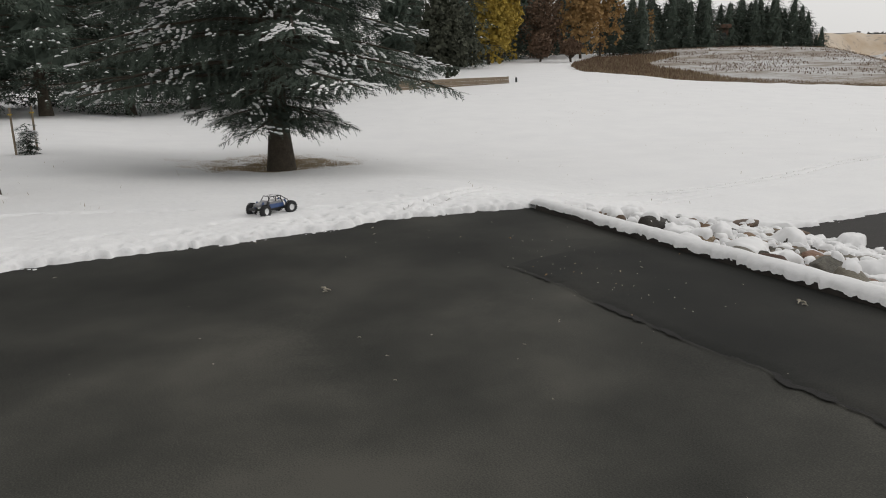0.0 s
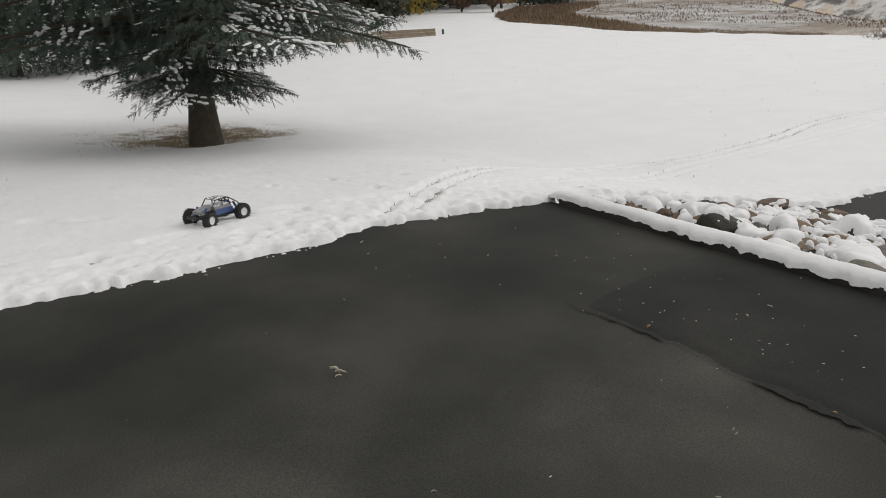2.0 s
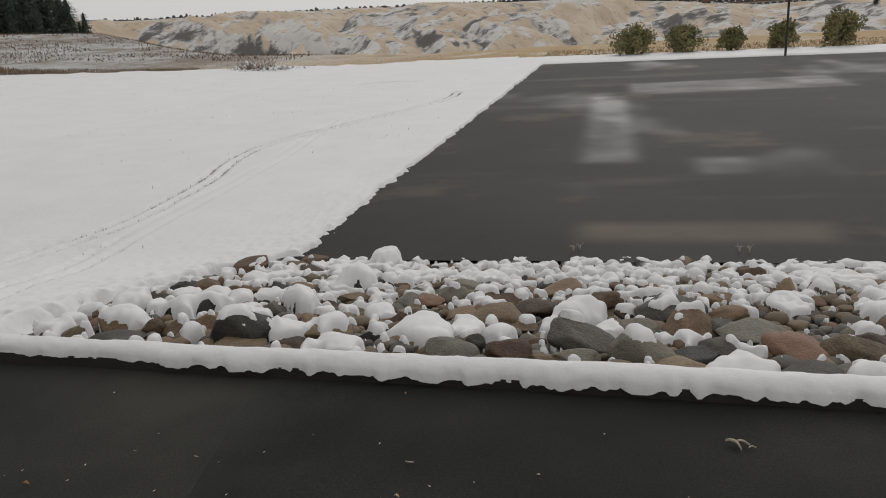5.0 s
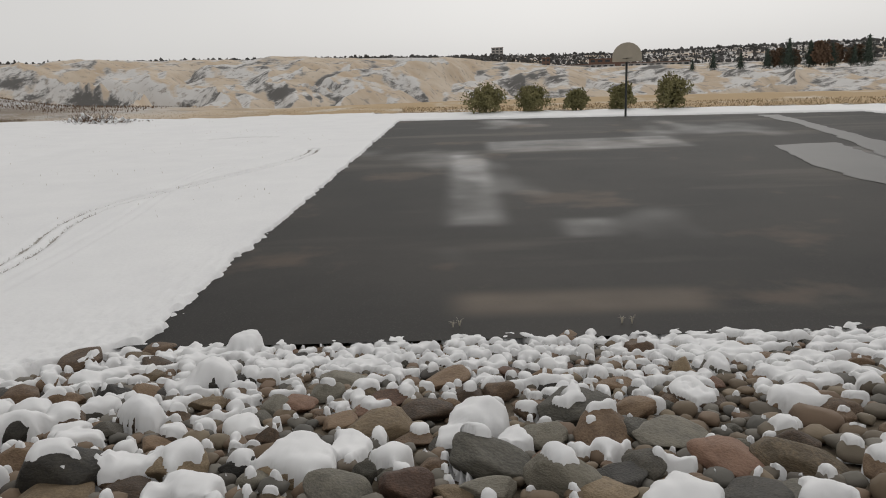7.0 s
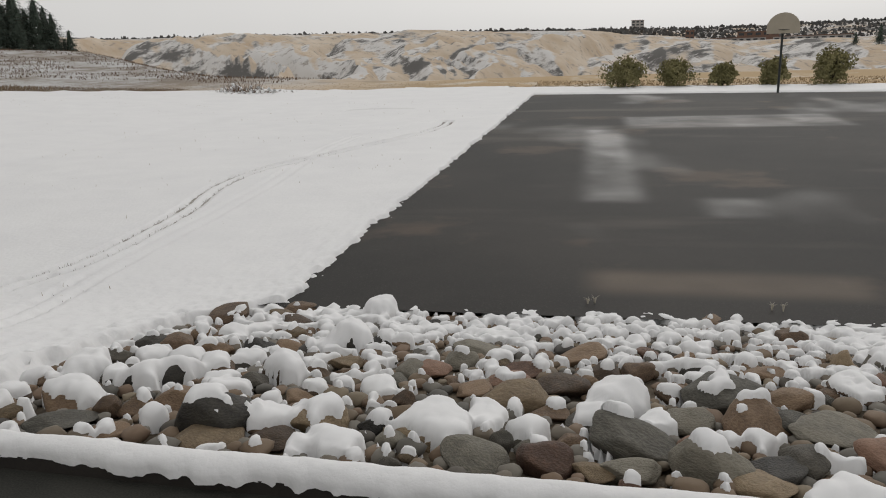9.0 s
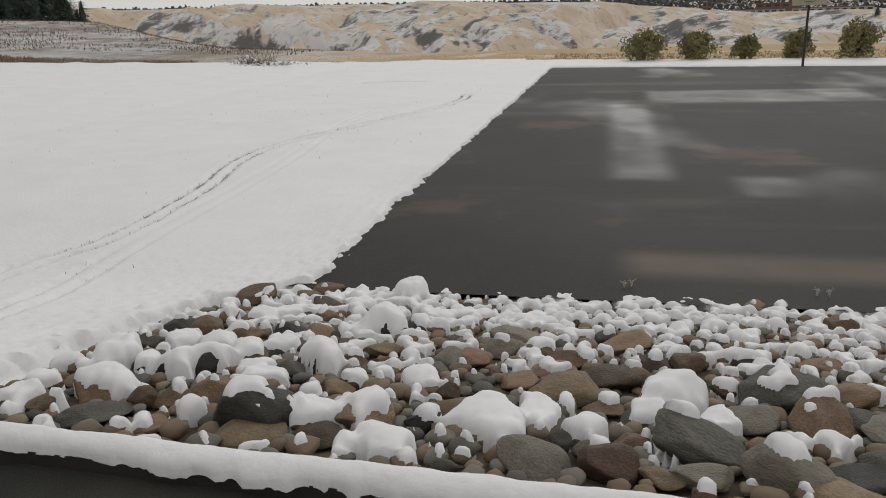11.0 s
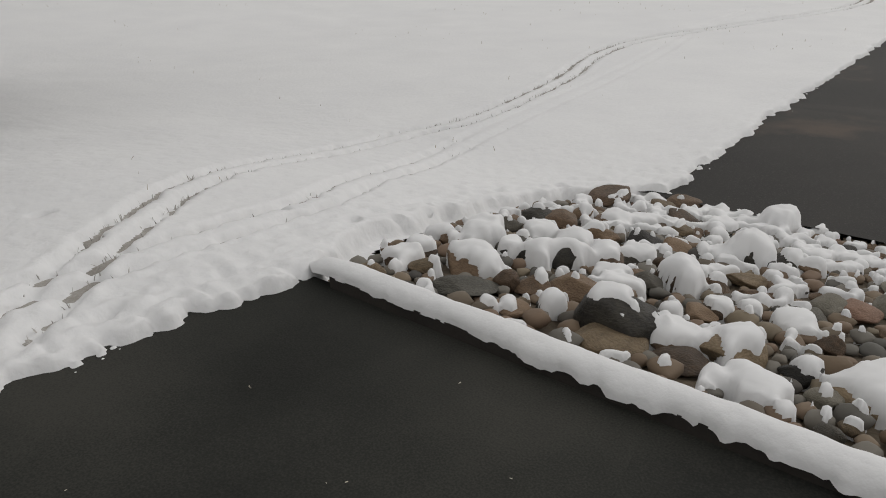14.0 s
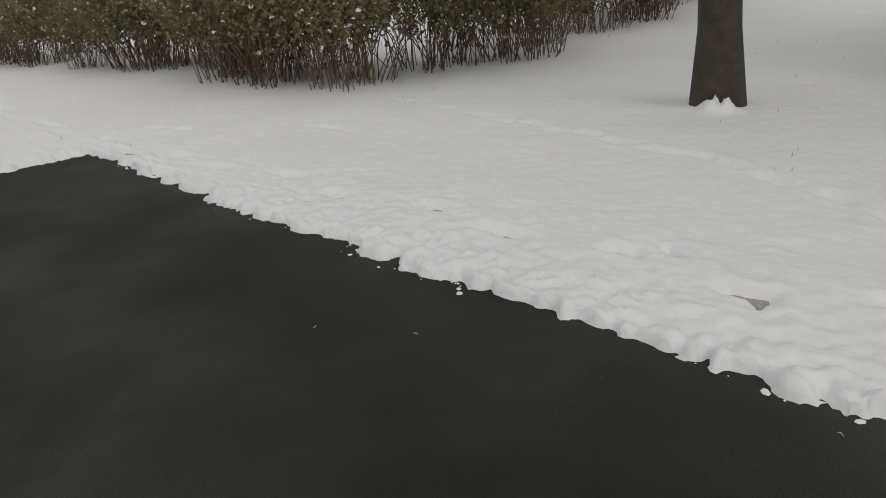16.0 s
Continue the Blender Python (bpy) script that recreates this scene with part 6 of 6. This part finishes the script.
def build_grit():
    """Tiny pale bits of straw and grit scattered over the drive."""
    rnd = np.random.RandomState(33)
    n = 70
    x, y = rnd.uniform(-3.0, 4.0, n), rnd.uniform(-2.2, 3.5, n)
    x[:50], y[:50] = rnd.normal(0.0, 0.8, 50), rnd.normal(2.5, 0.4, 50)
    s = rnd.uniform(0.004, 0.012, n)
    h = Heap()
    h.stamp(*PAD_FAR, np.stack([x, np.minimum(y, 3.6), np.full(n, 0.012)], -1), rnd.normal(size=(n, 3)) * [1, 1, 0] + [1e-3, 0, 0], np.tile([0, 0, 1.0], (n, 1)), np.stack([s * 1.6, s * 0.7, s * 0.5], -1))
    tagged(h.mesh("grit", M_STRAW), "tiny pale bits of straw on the asphalt", "litter", kind="stuff")


build_grit()


# ---- the radio-controlled car ----
def build_car():
    car = new("toy_truck")
    x, y = -4.57, 0.80
    z = float(lawn(np.array(x), np.array(y))) + 0.055
    car.matrix_basis = pose(x, y, z, 0, 0, math.degrees(math.atan2(-0.92, 0.385)))

    def wheel(px, py, turn):
        w = new("wheel")
        w.parent = car
        w.matrix_basis = pose(px, py, 0.075, 0, 0, turn)
        bm = bmesh.new()
        prof = [(0.040, -0.030), (0.055, -0.036), (0.068, -0.034), (0.075, -0.022), (0.077, 0.0), (0.075, 0.022), (0.068, 0.034), (0.055, 0.036), (0.040, 0.030)]
        n = 28
        ring = [[bm.verts.new((r * math.cos(a), v, r * math.sin(a))) for r, v in prof] for a in (2 * math.pi * k / n for k in range(n))]
        for k in range(n):
            for q in range(len(prof)):
                bm.faces.new((ring[k][q], ring[(k + 1) % n][q], ring[(k + 1) % n][(q + 1) % len(prof)], ring[k][(q + 1) % len(prof)]))
        for k in range(20):
            for side in (-1, 1):
                a = 2 * math.pi * (k + 0.25 * side) / 20
                bmesh.ops.create_cube(bm, size=1, matrix=Matrix.Rotation(-a, 4, "Y") @ Matrix.Translation((0.078, side * 0.017, 0)) @ Matrix.Rotation(side * 0.4, 4, "X") @ Matrix.Diagonal((0.010, 0.026, 0.011, 1)))
        part("tyre", bm, M_RUBBER, w, "black knobbly tyre")
        bm = bmesh.new()
        for v, r in ((0.0, 0.041),):
            bmesh.ops.create_cone(bm, cap_ends=True, segments=24, radius1=r, radius2=r, depth=0.05, matrix=Matrix.Rotation(math.pi / 2, 4, "X"))
        bmesh.ops.inset_region(bm, faces=[f for f in bm.faces if len(f.verts) > 6], thickness=0.010, depth=-0.010)
        part("rim", bm, M_RIM, w, "white wheel disc")

    for px, turn in ((0.195, 12), (-0.195, 0)):
        for py in (-0.145, 0.145):
            wheel(px, py, turn)

    def tube(name, runs, r, mat, label=""):
        h = Heap()
        for pts in runs:
            h.tube(pts, [r] * len(pts), 6)
        ob = h.mesh(name, mat, car, True)
        if label:
            tagged(ob, label)

    def block(name, boxes, mat, label=""):
        bm = bmesh.new()
        for cx, cy, cz, sx, sy, sz, tilt in boxes:
            got = bmesh.ops.create_cube(bm, size=1, matrix=Matrix.Translation((cx, cy, cz)) @ Matrix.Rotation(tilt, 4, "Y") @ Matrix.Diagonal((sx, sy, sz, 1)))
        bmesh.ops.bevel(bm, geom=bm.edges[:], offset=0.006, segments=2, affect="EDGES")
        part(name, bm, mat, car, label)

    block("chassis", [(0, 0, 0.070, 0.34, 0.13, 0.03, 0)], M_BLACK)
    for px in (0.195, -0.195):
        tube("axle", [[(px, -0.12, 0.075), (px, 0.12, 0.075)]], 0.014, M_BLACK)
        for py in (-0.085, 0.085):
            tube("shock", [[(px, py, 0.08), (px * 0.82, py * 0.75, 0.175)]], 0.012, M_BLUE, "blue spring shock absorber")
    block("side_panel", [(-0.02, -0.088, 0.115, 0.22, 0.014, 0.055, 0)], M_BLUE, "blue side panel")
    block("side_panel", [(-0.02, 0.088, 0.115, 0.22, 0.014, 0.055, 0)], M_BLUE, "blue side panel")
    block("hood", [(0.155, 0, 0.150, 0.16, 0.12, 0.035, 0.22)], M_CLEAR, "frosted grey sloping hood")
    block("cabin", [(-0.02, 0, 0.135, 0.20, 0.155, 0.07, 0)], M_CLEAR, "frosted clear plastic body")
    block("roof", [(-0.02, 0, 0.232, 0.15, 0.135, 0.014, 0)], M_BLACK, "dark roof with frost on it")
    runs = []
    for py in (-0.075, 0.075):
        runs += [[(0.115, py, 0.155), (0.055, py, 0.232), (-0.095, py, 0.232), (-0.20, py, 0.165), (-0.235, py * 0.8, 0.13)], [(-0.02, py, 0.165), (-0.02, py, 0.232)], [(-0.095, py, 0.232), (-0.11, py, 0.15)]]
    tube("cage", runs, 0.0055, M_BLACK, "black tubular roll cage")
    block("front_bumper", [(0.275, 0, 0.095, 0.03, 0.16, 0.03, 0)], M_BLACK)
    h = Heap()
    rnd = np.random.RandomState(4)
    at = np.stack([rnd.uniform(-0.11, 0.07, 240), rnd.uniform(-0.075, 0.075, 240), rnd.choice([0.169, 0.169, 0.238], 240)], -1)
    h.stamp(*PAD, at, rnd.normal(size=(240, 3)) * [1, 1, 0] + [1e-3, 0, 0], np.tile([0, 0, 1.0], (240, 1)), rnd.uniform(0.006, 0.022, 240))
    tagged(h.mesh("snow_spray", M_SNOW, car, True), kind="stuff")
    tagged(car, "small radio-controlled truck with knobbly tyres, sprayed with snow", "toy truck")


build_car()


def build_weeds():
    for x, y in ((0.35, 8.30), (0.42, 8.33), (2.15, 8.28), (2.25, 8.26)):
        w = new("weed")
        w.location = (x, y + 0.3, COURT_Z)
        h = Heap()
        rnd = np.random.RandomState(int(x * 100))
        for k in range(7):
            a = rnd.uniform(0, 6.28)
            h.tube([(0, 0, -0.02), (0.015 * math.cos(a), 0.015 * math.sin(a), 0.06), (0.05 * math.cos(a), 0.05 * math.sin(a), rnd.uniform(0.05, 0.09))], [0.003, 0.002, 0.001], 4)
        h.mesh("stalks", M_STRAW, w)
        tagged(w, "dry weed stalks at the edge of the court", "weed", "weeds by the court")


build_weeds()


# ---- grass tips and bits showing through the snow ----
def build_tufts():
    rnd = np.random.RandomState(66)
    n = 5500
    x, y = rnd.uniform(-48, -3.6, n), rnd.uniform(-12, 46, n)
    keep = (fbm(x / 3.0, y / 1.2, 67, 4) > 0.60) & (outside(x, y) > 0.3)
    x, y = x[keep], y[keep]
    h = Heap()
    m = len(x)
    at = np.stack([x, y, lawn(x, y) + 0.05], -1)
    s = rnd.uniform(0.05, 0.11, m)
    h.stamp(BLADES[0], BLADES[1], at, rnd.normal(size=(m, 3)) * [1, 1, 0] + [1e-3, 0, 0], np.tile([0, 0, 1.0], (m, 1)) + rnd.normal(0, 0.5, (m, 3)), np.stack([s * 1.6, s * 1.6, s * 0.8], -1))
    tagged(h.mesh("grass_tips", M_DRYGRASS), "tips of dry grass showing through the snow", "grass", kind="stuff")


build_tufts()


def build_needle_litter():
    """Fine dead grass and needles poking through the thin snow round the big spruce's foot."""
    rnd = np.random.RandomState(91)
    n = 44000
    a, r = rnd.uniform(0, 6.28, n), rnd.rand(n) ** 0.6
    x, y = -14.7 + 2.9 * r * np.cos(a), 3.2 + 3.1 * r * np.sin(a)
    keep = fbm(x * 1.6, y * 1.6, 92, 4) + 0.25 * rnd.rand(n) > 0.40 + 0.35 * r ** 2
    x, y = x[keep], y[keep]
    m = len(x)
    h = Heap()
    s = rnd.uniform(0.03, 0.07, m)
    at = np.stack([x, y, lawn(x, y) + 0.005], -1)
    h.stamp(BLADES[0], BLADES[1], at, rnd.normal(size=(m, 3)) * [1, 1, 0] + [1e-3, 0, 0], np.tile([0, 0, 0.8], (m, 1)) + rnd.normal(0, 0.5, (m, 3)), np.stack([s * 2.2, s * 2.2, s * 0.9], -1))
    tagged(h.mesh("needle_litter", M_DRYGRASS), "tan needle litter and dead grass under the spruce", "litter", kind="stuff")


build_needle_litter()


def build_rut_grass():
    """Torn grass and dirt thrown up in the wheel ruts."""
    rnd = np.random.RandomState(97)
    xs, ys = [], []
    for line, per in ((TRACK_OUT, 75), (TRACK_LOOP, 45), (TRACK_BACK, 22)):
        p = rounded(line)
        gap = np.hypot(*np.diff(p, axis=0).T)
        run = np.concatenate([[0], np.cumsum(gap)])
        t = rnd.uniform(0.6, run[-1], int(per * run[-1]))
        t = t[fbm(t * 1.4, t * 0 + 3, 98, 4) > 0.36]
        x, y = np.interp(t, run, p[:, 0]), np.interp(t, run, p[:, 1])
        dx, dy = np.interp(t + 0.1, run, p[:, 0]) - x + 1e-6, np.interp(t + 0.1, run, p[:, 1]) - y
        n = np.hypot(dx, dy)
        off = rnd.choice([-0.14, 0.14], len(t)) + rnd.normal(0, 0.035, len(t))
        xs.append(x - dy / n * off)
        ys.append(y + dx / n * off)
    x, y = np.concatenate(xs), np.concatenate(ys)
    keep = outside(x, y) > 0.12
    x, y = x[keep], y[keep]
    m = len(x)
    s = rnd.uniform(0.02, 0.055, m)
    h = Heap()
    h.stamp(BLADES[0], BLADES[1], np.stack([x, y, lawn(x, y) + 0.012], -1), rnd.normal(size=(m, 3)) * [1, 1, 0] + [1e-3, 0, 0], np.tile([0, 0, 1.0], (m, 1)) + rnd.normal(0, 0.45, (m, 3)), np.stack([s * 4, s * 4, s], -1))
    tagged(h.mesh("rut_grass", M_FROST), "torn grass and dirt showing in the wheel ruts", "grass", kind="stuff")


build_rut_grass()
